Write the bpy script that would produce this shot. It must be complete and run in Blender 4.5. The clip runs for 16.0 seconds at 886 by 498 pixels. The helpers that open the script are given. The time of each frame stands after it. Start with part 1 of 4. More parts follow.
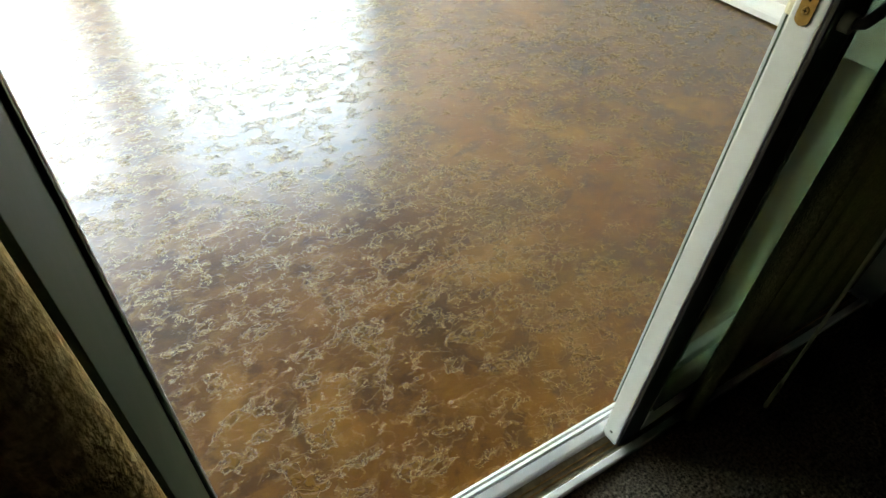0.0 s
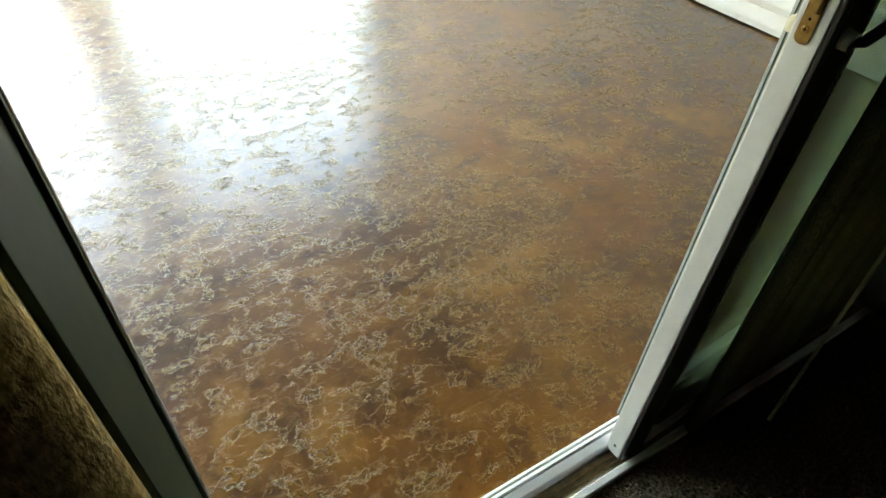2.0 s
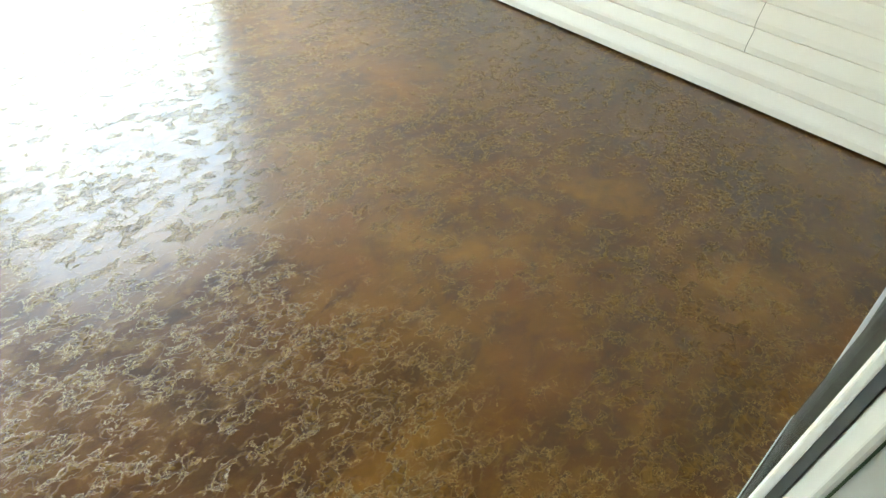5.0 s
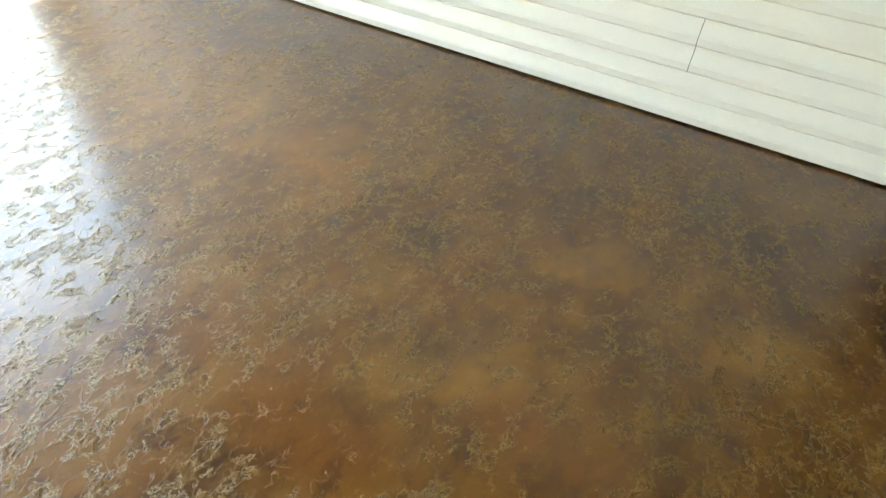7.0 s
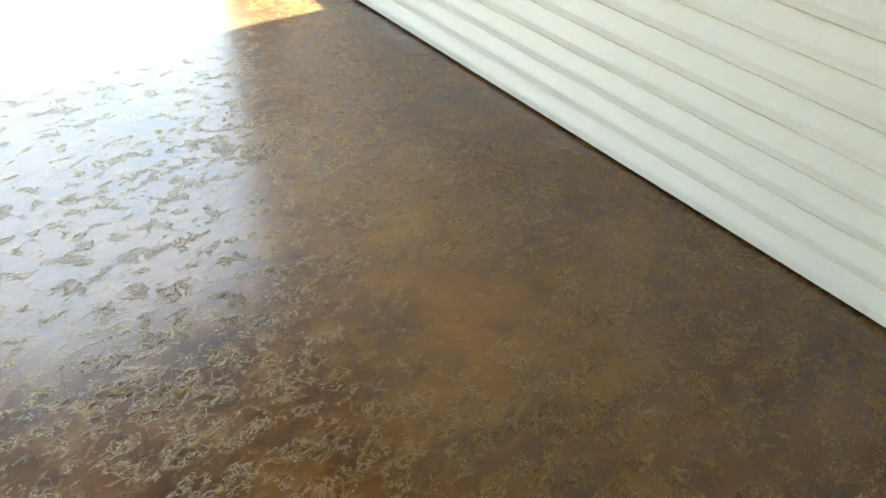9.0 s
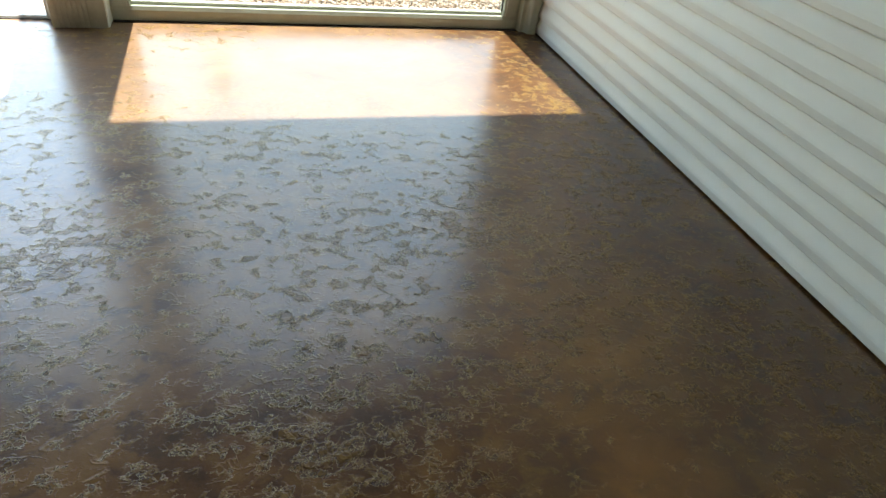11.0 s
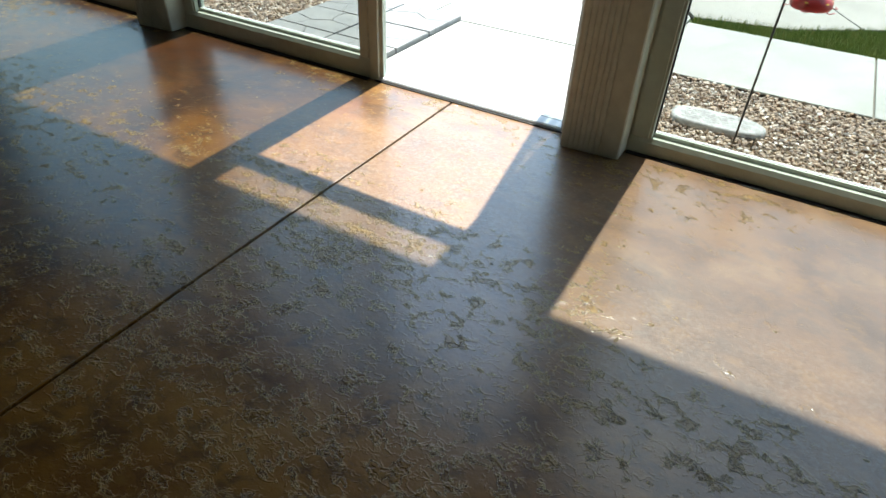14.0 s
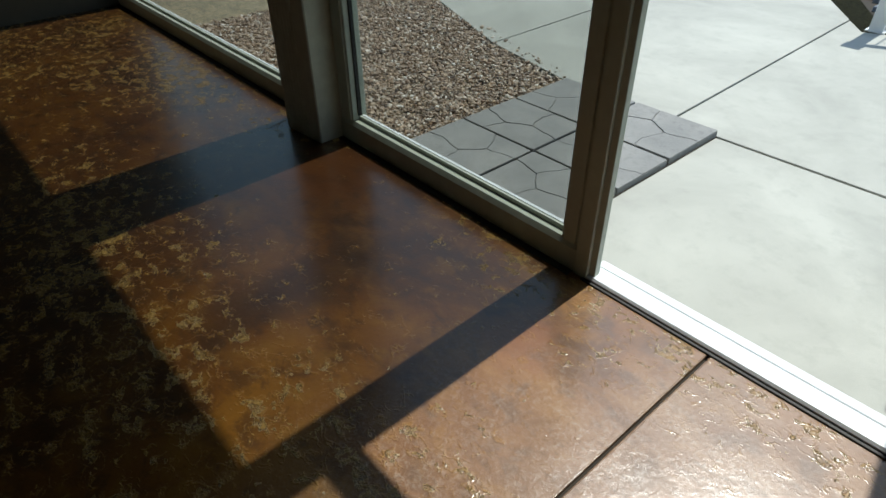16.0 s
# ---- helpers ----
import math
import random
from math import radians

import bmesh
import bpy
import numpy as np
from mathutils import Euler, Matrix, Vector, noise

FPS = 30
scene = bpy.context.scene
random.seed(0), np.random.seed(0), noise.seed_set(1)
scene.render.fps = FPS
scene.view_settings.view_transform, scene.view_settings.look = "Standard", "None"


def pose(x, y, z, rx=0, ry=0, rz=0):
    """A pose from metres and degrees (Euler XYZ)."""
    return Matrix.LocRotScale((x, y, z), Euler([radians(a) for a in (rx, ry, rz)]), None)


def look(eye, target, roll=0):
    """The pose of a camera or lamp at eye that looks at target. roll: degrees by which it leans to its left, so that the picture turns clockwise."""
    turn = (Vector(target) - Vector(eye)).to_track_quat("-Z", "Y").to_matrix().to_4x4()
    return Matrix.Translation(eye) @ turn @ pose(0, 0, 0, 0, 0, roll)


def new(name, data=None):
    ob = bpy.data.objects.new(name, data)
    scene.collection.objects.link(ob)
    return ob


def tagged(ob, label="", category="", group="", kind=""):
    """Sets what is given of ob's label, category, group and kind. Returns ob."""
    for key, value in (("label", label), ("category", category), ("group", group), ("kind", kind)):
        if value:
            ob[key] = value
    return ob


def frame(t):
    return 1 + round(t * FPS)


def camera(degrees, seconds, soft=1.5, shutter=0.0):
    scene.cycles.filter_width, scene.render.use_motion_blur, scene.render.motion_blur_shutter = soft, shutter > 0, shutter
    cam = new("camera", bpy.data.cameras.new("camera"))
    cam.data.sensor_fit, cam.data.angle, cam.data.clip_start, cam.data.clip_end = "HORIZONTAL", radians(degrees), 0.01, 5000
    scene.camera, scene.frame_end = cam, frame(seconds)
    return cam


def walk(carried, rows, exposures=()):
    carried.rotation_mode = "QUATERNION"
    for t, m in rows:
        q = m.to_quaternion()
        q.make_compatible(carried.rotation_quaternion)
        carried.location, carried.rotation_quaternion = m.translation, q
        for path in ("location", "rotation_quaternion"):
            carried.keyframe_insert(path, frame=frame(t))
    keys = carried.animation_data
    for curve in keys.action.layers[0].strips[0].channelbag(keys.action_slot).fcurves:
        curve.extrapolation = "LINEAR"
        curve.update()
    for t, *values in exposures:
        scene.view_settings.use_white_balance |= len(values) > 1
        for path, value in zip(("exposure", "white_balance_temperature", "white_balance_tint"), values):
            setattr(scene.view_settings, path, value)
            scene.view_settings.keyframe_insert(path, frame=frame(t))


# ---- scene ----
cam = camera(71.5, 16.0)
PATH = [
    (0, (-3.077, -5.421, 1.298), (-2.239, -4.272, -0.108), 3.4),
    (0.5, (-3.071, -5.422, 1.302), (-2.24, -4.274, -0.11), 3.2),
    (1, (-3.072, -5.415, 1.303), (-2.239, -4.268, -0.108), 3.3),
    (1.5, (-3.074, -5.413, 1.307), (-2.239, -4.256, -0.095), 3.0),
    (2, (-3.076, -5.413, 1.307), (-2.229, -4.246, -0.078), 3.0),
    (2.5, (-3.074, -5.393, 1.299), (-2.189, -4.248, -0.082), 4.5),
    (3, (-3.041, -5.308, 1.304), (-1.936, -4.263, 0.005), 6.7),
    (3.5, (-2.866, -5.193, 1.29), (-1.874, -4.073, -0.038), 6.4),
    (4, (-2.759, -5.028, 1.295), (-1.69, -4.061, -0.09), 8.7),
    (4.5, (-2.679, -4.963, 1.282), (-1.571, -4.002, -0.078), 5.9),
    (5, (-2.607, -4.955, 1.275), (-1.529, -3.971, -0.092), 4.3),
    (5.2, (-2.57, -4.891, 1.288), (-1.427, -4.01, -0.097), 5.2),
    (7.3, (-2.314, -4.448, 1.286), (-1.049, -3.732, -0.088), 3.0),
    (7.5, (-2.283, -4.426, 1.284), (-1.031, -3.674, -0.082), 4.3),
    (8, (-2.19, -4.259, 1.268), (-0.953, -3.495, -0.105), 8.6),
    (8.5, (-2.086, -4.04, 1.271), (-0.877, -3.197, -0.081), 7.3),
    (9, (-1.857, -3.902, 1.302), (-0.83, -2.859, -0.061), 6.7),
    (9.2, (-1.742, -3.836, 1.3), (-0.79, -2.706, -0.048), 7.6),
    (11.3, (-1.925, -3.765, 1.314), (-1.434, -2.223, 0.139), 8.7),
    (11.5, (-1.993, -3.787, 1.314), (-1.541, -2.205, 0.177), 8.9),
    (12, (-2.008, -3.674, 1.313), (-1.589, -2.082, 0.178), 7.4),
    (12.5, (-1.869, -3.381, 1.297), (-1.801, -1.792, 0.085), 6.2),
    (13, (-1.961, -3.077, 1.319), (-2.101, -1.568, 0.014), 3.4),
    (13.5, (-2.037, -2.924, 1.342), (-2.363, -1.423, 0.061), 3.6),
    (13.7, (-2.037, -2.82, 1.331), (-2.599, -1.358, 0.087), 0.8),
    (14, (-2.048, -2.598, 1.323), (-2.808, -1.202, 0.109), 2.9),
    (14.5, (-2.278, -2.324, 1.327), (-3.173, -1.033, 0.089), 1.7),
    (15, (-2.487, -2.029, 1.316), (-3.467, -0.755, 0.126), -0.0),
    (15.5, (-2.631, -1.674, 1.354), (-3.832, -0.563, 0.204), 1.6),
    (16, (-3.022, -1.406, 1.345), (-4.234, -0.351, 0.154), -0.6),
]
LIGHT = [
    (0, 5.04, 8100, 11), (5.2, 4.90, 8000, 11), (8, 4.98, 7700, 12), (9.2, 4.24, 7600, 11), (11.3, 2.95, 7000, 7),
    (12.5, 2.40, 6500, 4), (13.2, 2.36, 6400, 3), (14, 2.00, 6400, 2), (15, 1.42, 6300, 0), (15.5, 0.95, 6350, 2), (16, 0.52, 6400, 3),
]
walk(cam, [(t, look(eye, target, roll)) for t, eye, target, roll in PATH], LIGHT)

# ---- light ----
SUN_EL = radians(62.8)
world = bpy.data.worlds.new("world")
scene.world = world
world.use_nodes = True
wn = world.node_tree
sky = wn.nodes.new("ShaderNodeTexSky")
sky.sky_type, sky.sun_disc = "NISHITA", False
sky.sun_elevation, sky.sun_rotation = SUN_EL, radians(-1)
sky.air_density, sky.dust_density = 1.6, 0.6
wn.links.new(sky.outputs[0], wn.nodes["Background"].inputs[0])
wn.nodes["Background"].inputs[1].default_value = 0.112
sun = new("sun", bpy.data.lights.new("sun", "SUN"))
sun.data.energy, sun.data.angle, sun.data.color = 3.45, radians(0.55), (1.0, 0.965, 0.91)
sun.matrix_world = look((-3.0, 6.0, 12.0), (-3.0 + 0.02, 6.0 - 1.0, 12.0 - math.tan(SUN_EL)))


# ---- material tools ----
class Nodes:
    """A short hand for building a node material."""

    def __init__(self, name):
        self.mat = bpy.data.materials.new(name)
        self.mat.use_nodes = True
        self.t = self.mat.node_tree
        self.bsdf = self.t.nodes["Principled BSDF"]
        self.co = self.t.nodes.new("ShaderNodeTexCoord").outputs["Object"]

    def link(self, a, b):
        self.t.links.new(a, b)

    def put(self, socket, value):
        if hasattr(value, "is_output"):
            self.link(value, socket)
        else:
            socket.default_value = value

    def mapped(self, scale=(1, 1, 1), rot=(0, 0, 0), move=(0, 0, 0), src=None):
        n = self.t.nodes.new("ShaderNodeMapping")
        self.link(src or self.co, n.inputs[0])
        n.inputs[1].default_value, n.inputs[2].default_value, n.inputs[3].default_value = move, rot, scale
        return n.outputs[0]

    def noise(self, scale, detail=4, rough=0.55, distort=0.0, src=None, kind="FBM"):
        n = self.t.nodes.new("ShaderNodeTexNoise")
        self.link(src or self.co, n.inputs["Vector"])
        n.inputs["Scale"].default_value, n.inputs["Detail"].default_value = scale, detail
        n.inputs["Roughness"].default_value, n.inputs["Distortion"].default_value = rough, distort
        return n.outputs["Fac"]

    def voronoi(self, scale, feature="F1", src=None, rand=1.0):
        n = self.t.nodes.new("ShaderNodeTexVoronoi")
        n.feature = feature
        self.link(src or self.co, n.inputs["Vector"])
        n.inputs["Scale"].default_value, n.inputs["Randomness"].default_value = scale, rand
        return n.outputs[0]

    def ramp(self, fac, *stops, ease="LINEAR"):
        n = self.t.nodes.new("ShaderNodeValToRGB")
        n.color_ramp.interpolation = ease
        while len(n.color_ramp.elements) < len(stops):
            n.color_ramp.elements.new(0.5)
        for e, (p, c) in zip(n.color_ramp.elements, stops):
            e.position, e.color = p, (c, c, c, 1) if isinstance(c, (int, float)) else (*c, 1)
        self.link(fac, n.inputs[0])
        return n.outputs[0]

    def mix(self, fac, a, b, blend="MIX"):
        n = self.t.nodes.new("ShaderNodeMix")
        n.data_type, n.blend_type = "RGBA", blend
        for s, v in ((n.inputs[0], fac), (n.inputs[6], a), (n.inputs[7], b)):
            self.put(s, (*v, 1) if isinstance(v, tuple) and len(v) == 3 else v)
        return n.outputs[2]

    def math(self, op, a, b=0.0, c=0.0):
        n = self.t.nodes.new("ShaderNodeMath")
        n.operation = op
        for s, v in zip(n.inputs, (a, b, c)):
            self.put(s, v)
        return n.outputs[0]

    def bump(self, height, strength, distance, normal=None):
        n = self.t.nodes.new("ShaderNodeBump")
        n.inputs["Strength"].default_value, n.inputs["Distance"].default_value = strength, distance
        self.link(height, n.inputs["Height"])
        if normal:
            self.link(normal, n.inputs["Normal"])
        return n.outputs[0]

    def random(self):
        return self.t.nodes.new("ShaderNodeObjectInfo").outputs["Random"]

    def island(self):
        return self.t.nodes.new("ShaderNodeNewGeometry").outputs["Random Per Island"]

    def done(self, colour=None, rough=None, normal=None, metal=None, spec=None):
        for key, v in (("Base Color", colour), ("Roughness", rough), ("Normal", normal), ("Metallic", metal), ("Specular IOR Level", spec)):
            if v is not None:
                self.put(self.bsdf.inputs[key], (*v, 1) if isinstance(v, tuple) and len(v) == 3 else v)
        return self.mat


def plain(name, colour, rough=0.5, metal=0.0, vary=0.12, scale=18.0, bump=0.15, grain=140.0, distance=0.001):
    """A surface of one colour with grime at two scales and fine relief."""
    n = Nodes(name)
    big, fine = n.noise(scale, 5, 0.6), n.noise(grain, 3, 0.6)
    dark = tuple(c * (1 - 2 * vary) for c in colour)
    lite = tuple(min(1, c * (1 + vary)) for c in colour)
    col = n.mix(n.ramp(big, (0.3, 0.0), (0.7, 1.0)), dark, lite)
    col = n.mix(n.math("MULTIPLY", fine, vary), col, dark)
    ro = n.math("MULTIPLY_ADD", big, 0.2, rough - 0.1)
    return n.done(col, ro, n.bump(n.math("ADD", big, fine), bump, distance), metal)


STAIN_TAN = [  # pale drifts where the stain ran thin: x, y, two radii, turn, strength
    (-0.97, -4.22, 0.16, 0.08, -60, 0.60), (-1.03, -4.76, 0.20, 0.09, -80, 0.75), (-1.58, -4.03, 0.24, 0.06, -65, 0.7),
    (-0.87, -3.25, 0.45, 0.22, 0, 0.40), (-0.77, -2.73, 0.26, 0.20, 20, 0.50), (-2.17, -4.47, 0.16, 0.08, 10, 0.75),
    (-1.60, -3.94, 0.10, 0.07, 0, 0.6), (-0.34, -3.22, 0.15, 0.10, 40, 0.6), (-2.84, -4.69, 0.07, 0.15, -10, 0.7),
    (-3.01, -4.58, 0.06, 0.12, -5, 0.7), (-0.65, -2.50, 0.18, 0.12, 60, 0.55),
]
STAIN_RED = [  # amber and rust pools
    (-1.87, -3.90, 0.10, 0.17, 10, 0.75), (-1.58, -4.24, 0.09, 0.11, 0, 0.85), (-0.98, -3.16, 0.22, 0.16, 30, 0.55),
    (-1.73, -4.51, 0.20, 0.14, 0, 0.55), (-1.74, -3.40, 0.12, 0.16, 0, 0.5), (-1.76, -3.73, 0.14, 0.10, 0, 0.6),
    (-5.15, -0.20, 0.30, 0.26, 0, 0.8), (-3.88, -0.33, 0.13, 0.11, 0, 0.9), (-1.22, -3.87, 0.12, 0.08, 0, 0.5),
]
STAIN_DARK = [  # darker drags of the trowel
    (-0.90, -3.38, 0.18, 0.035, 30, 0.75), (-1.25, -4.36, 0.08, 0.20, 20, 0.65), (-1.52, -4.95, 0.17, 0.10, 0, 0.7),
    (-2.35, -4.25, 0.22, 0.09, -30, 0.55), (-2.03, -4.28, 0.24, 0.10, -20, 0.6), (-0.60, -4.54, 0.22, 0.16, 50, 0.6),
    (-1.18, -4.07, 0.14, 0.07, -40, 0.6), (-2.93, -4.68, 0.022, 0.16, 5, 0.6), (-2.42, -4.57, 0.18, 0.09, 20, 0.55),
    (-1.14, -3.75, 0.16, 0.05, -50, 0.6), (-4.56, -0.78, 0.14, 0.36, 0, 0.6), (-0.75, -4.05, 0.20, 0.06, -35, 0.5),
]
FLAKED = [  # where the skin has come away most, and where it is sound (negative)
    (-2.45, -3.45, 1.00, 0.95, 15, 0.026), (-2.42, -2.08, 0.22, 0.10, 20, 0.11), (-2.25, -4.60, 0.35, 0.22, -20, 0.05),
    (-1.05, -2.12, 0.16, 0.10, 10, 0.08), (-4.20, -1.09, 0.45, 0.20, 10, -0.040), (-6.01, -0.70, 0.40, 0.20, 0, -0.035), (-4.70, -1.90, 1.20, 0.60, 0, -0.04),
    (-1.35, -4.95, 0.22, 0.12, 0, 0.06), (-1.84, -3.90, 0.17, 0.20, 0, -0.12), (-0.98, -3.18, 0.26, 0.18, 20, -0.10),
    (-0.95, -4.25, 0.20, 0.12, -60, -0.10), (-1.72, -4.50, 0.22, 0.16, 0, -0.09), (-3.10, -0.55, 0.60, 0.45, 0, -0.10), (-3.30, -1.15, 0.90, 0.22, 0, 0.005), (-0.35, -0.80, 0.22, 0.50, 0, 0.13), (-2.42, -0.90, 0.14, 0.45, 0, 0.06),
    (-0.90, -2.60, 0.35, 0.18, 30, 0.03), (-1.35, -3.30, 0.32, 0.16, -20, 0.03), (-0.55, -3.55, 0.22, 0.30, 0, 0.03),
    (-1.20, -2.85, 0.28, 0.13, 40, 0.03), (-0.45, -2.75, 0.18, 0.28, 0, 0.025), (-1.50, -3.62, 0.14, 0.24, 10, 0.05), (-0.60, -4.40, 0.30, 0.22, 30, 0.05), (-1.15, -3.95, 0.20, 0.10, -30, 0.05),
    (-5.10, -0.30, 0.50, 0.35, 0, -0.10), (-1.30, -0.70, 1.30, 0.60, 0, -0.16), (-4.95, -0.50, 1.50, 0.50, 0, -0.09), (-4.60, -1.05, 0.55, 0.20, 0, -0.03), (-6.60, -0.95, 1.0, 0.6, 0, -0.05),
]


def floor_material():
    n = Nodes("stained_stamped_concrete")
    grainy = n.mapped((0.78, 1.0, 1.0), (0, 0, radians(12)))
    cloud = n.noise(1.2, 4, 0.52, 0.9)
    mid = n.noise(3.8, 5, 0.60, 0.5, grainy)
    small = n.noise(10.0, 6, 0.64, 0.35, grainy)
    fine = n.noise(75.0, 4, 0.65)
    spot = n.t.nodes.new("ShaderNodeSeparateXYZ")
    n.link(n.co, spot.inputs[0])
    # places on the floor, with wavering edges
    sway = n.t.nodes.new("ShaderNodeTexNoise")
    sway.inputs["Scale"].default_value, sway.inputs["Detail"].default_value = 6.0, 4.0
    n.link(n.co, sway.inputs["Vector"])
    wander = n.t.nodes.new("ShaderNodeVectorMath")
    wander.operation = "MULTIPLY_ADD"
    n.link(sway.outputs["Color"], wander.inputs[0])
    wander.inputs[1].default_value, wander.inputs[2].default_value = (0.26, 0.26, 0.0), (-0.13, -0.13, 0.0)
    place = n.t.nodes.new("ShaderNodeVectorMath")
    n.link(n.co, place.inputs[0])
    n.link(wander.outputs[0], place.inputs[1])

    def blot(x, y, a, b, turn):
        m, size = n.t.nodes.new("ShaderNodeMapping"), n.t.nodes.new("ShaderNodeVectorMath")
        m.vector_type = "TEXTURE"
        n.link(place.outputs[0], m.inputs[0])
        m.inputs[1].default_value, m.inputs[2].default_value, m.inputs[3].default_value = (x, y, 0), (0, 0, radians(turn)), (a, b, 1)
        size.operation = "LENGTH"
        n.link(m.outputs[0], size.inputs[0])
        fall = n.t.nodes.new("ShaderNodeMapRange")
        fall.interpolation_type = "SMOOTHSTEP"
        n.link(size.outputs["Value"], fall.inputs[0])
        fall.inputs[1].default_value, fall.inputs[2].default_value = 1.35, 0.45
        return fall.outputs[0]

    def blots(rows):
        out = 0.0
        for *shape, k in rows:
            out = n.math("MAXIMUM", n.math("MULTIPLY", blot(*shape), k), out)
        return out

    # acid stain: amber pools, tan drifts, darker veins
    col = n.ramp(cloud, (0.32, (0.083, 0.030, 0.0020)), (0.44, (0.140, 0.051, 0.0025)), (0.56, (0.178, 0.069, 0.0040)), (0.70, (0.242, 0.107, 0.0100)))
    col = n.mix(n.ramp(mid, (0.34, 0.55), (0.47, 0.0)), col, (0.050, 0.019, 0.0020))
    col = n.mix(n.ramp(mid, (0.56, 0.0), (0.70, 0.60)), col, (0.276, 0.137, 0.0190))
    col = n.mix(n.ramp(small, (0.37, 0.62), (0.48, 0.0)), col, (0.054, 0.020, 0.0025))
    col = n.mix(n.ramp(small, (0.53, 0.0), (0.66, 0.55)), col, (0.256, 0.124, 0.0180))
    soft = n.math("MULTIPLY_ADD", small, 1.5, 0.0)
    col = n.mix(n.math("MULTIPLY", blots(STAIN_DARK), soft), col, (0.045, 0.019, 0.0025))
    col = n.mix(n.math("MULTIPLY", blots(STAIN_RED), soft), col, (0.202, 0.064, 0.0030))
    col = n.mix(n.math("MULTIPLY", blots(STAIN_TAN), soft), col, (0.324, 0.158, 0.0225))
    # darkened towards the far end and beside the siding, deepening the shade by colour
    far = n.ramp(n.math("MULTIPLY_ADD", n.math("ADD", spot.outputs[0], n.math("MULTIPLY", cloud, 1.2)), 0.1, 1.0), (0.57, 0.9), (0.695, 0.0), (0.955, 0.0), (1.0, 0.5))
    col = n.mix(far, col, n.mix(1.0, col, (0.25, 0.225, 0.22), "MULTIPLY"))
    # pale window reflection is put into the colour behind the panes beside the door
    haze = n.math("MULTIPLY", n.ramp(n.math("MULTIPLY_ADD", spot.outputs[1], 0.25, 1.0), (0.54, 0.0), (0.70, 1.0)), n.ramp(n.math("MULTIPLY_ADD", n.math("MULTIPLY_ADD", cloud, 0.5, spot.outputs[0]), 0.2, 1.0), (0.24, 0.0), (0.36, 1.0), (0.88, 1.0), (0.94, 0.0)))
    col = n.mix(n.math("MULTIPLY", haze, n.math("MULTIPLY_ADD", mid, 0.5, 0.14)), col, (0.320, 0.245, 0.300))
    # flaked skin: ragged hollows with a pebbly bed and a raised lip, smooth skin between them
    patchy = n.noise(18.0, 7, 0.64, 0.25, n.mapped((0.74, 1.0, 1.0), (0, 0, radians(14)), (3, 9, 0)))
    spread = n.noise(1.6, 3, 0.55, 0.6, n.mapped((1, 1, 1), (0, 0, 0), (11, 2, 0)))
    grit = n.noise(44.0, 3, 0.5, 0.5)
    gone = n.math("MULTIPLY_ADD", grit, 0.20, n.math("MULTIPLY_ADD", spread, 0.30, patchy))
    zone = 0.0
    for *shape, k in FLAKED:
        zone = n.math("MULTIPLY_ADD", blot(*shape), k, zone)
    gone = n.math("ADD", gone, zone)
    hollow = n.ramp(gone, (0.828, 0.0), (0.840, 1.0))
    crack = n.ramp(gone, (0.826, 0.0), (0.833, 1.0), (0.838, 1.0), (0.850, 0.0))
    lip = n.ramp(gone, (0.806, 0.0), (0.821, 1.0), (0.827, 1.0), (0.833, 0.0))
    skin = n.ramp(gone, (0.68, 0.0), (0.80, 1.0))
    bed = n.ramp(n.noise(46.0, 2, 0.45, 0.6), (0.42, 0.0), (0.54, 1.0))
    worm = n.noise(26.0, 3, 0.52, 0.5, grainy)
    crease = n.math("MULTIPLY", n.ramp(worm, (0.455, 0.0), (0.485, 1.0), (0.515, 1.0), (0.545, 0.0)), skin)
    inner = n.math("MULTIPLY", hollow, n.math("MULTIPLY_ADD", bed, -0.55, 1.0))
    # pale lips and dark cracks put part of the relief's shading into the colour
    col = n.mix(n.math("MULTIPLY", lip, 0.82), col, (0.470, 0.300, 0.115))
    col = n.mix(n.math("MULTIPLY", hollow, n.math("MULTIPLY_ADD", bed, 0.24, 0.08)), col, (0.290, 0.155, 0.035))
    col = n.mix(n.math("MULTIPLY", crack, 0.75), col, (0.040, 0.018, 0.004))
    col = n.mix(n.math("MULTIPLY", inner, 0.30), col, (0.055, 0.024, 0.0040))
    col = n.mix(n.math("MULTIPLY", crease, 0.42), col, (0.340, 0.195, 0.055))
    col = n.mix(n.math("MULTIPLY", fine, 0.14), col, n.mix(0.5, col, (0.028, 0.011, 0.0020)))
    # by the windows the hollows and lips are coloured paler
    near_panes = n.ramp(n.math("MULTIPLY_ADD", spot.outputs[1], 0.25, 1.0), (0.58, 0.0), (0.70, 1.0))
    paled = n.math("MULTIPLY", n.math("MAXIMUM", n.math("MULTIPLY", hollow, n.math("MULTIPLY_ADD", bed, 0.4, 0.3)), lip), near_panes)
    col = n.mix(n.math("MULTIPLY", paled, 0.40), col, (0.520, 0.400, 0.245))
    col = n.mix(1.0, col, (1.03, 0.92, 0.52), "MULTIPLY")
    height = n.math("MULTIPLY_ADD", inner, -0.55, n.math("MULTIPLY", small, 0.16))
    height = n.math("MULTIPLY_ADD", lip, 0.12, height)
    height = n.math("MULTIPLY_ADD", crack, -0.30, n.math("MULTIPLY_ADD", crease, 0.17, height))
    height = n.math("MULTIPLY_ADD", mid, 0.20, height)
    height = n.math("MULTIPLY_ADD", fine, 0.10, height)
    # worn bare by feet inside the door: sandy grain with pale and dark grains
    tread = n.math("MAXIMUM", blot(-3.25, -0.75, 0.75, 0.70, 0), n.math("MULTIPLY", blot(-1.9, -1.15, 0.9, 0.3, 0), 0.6))
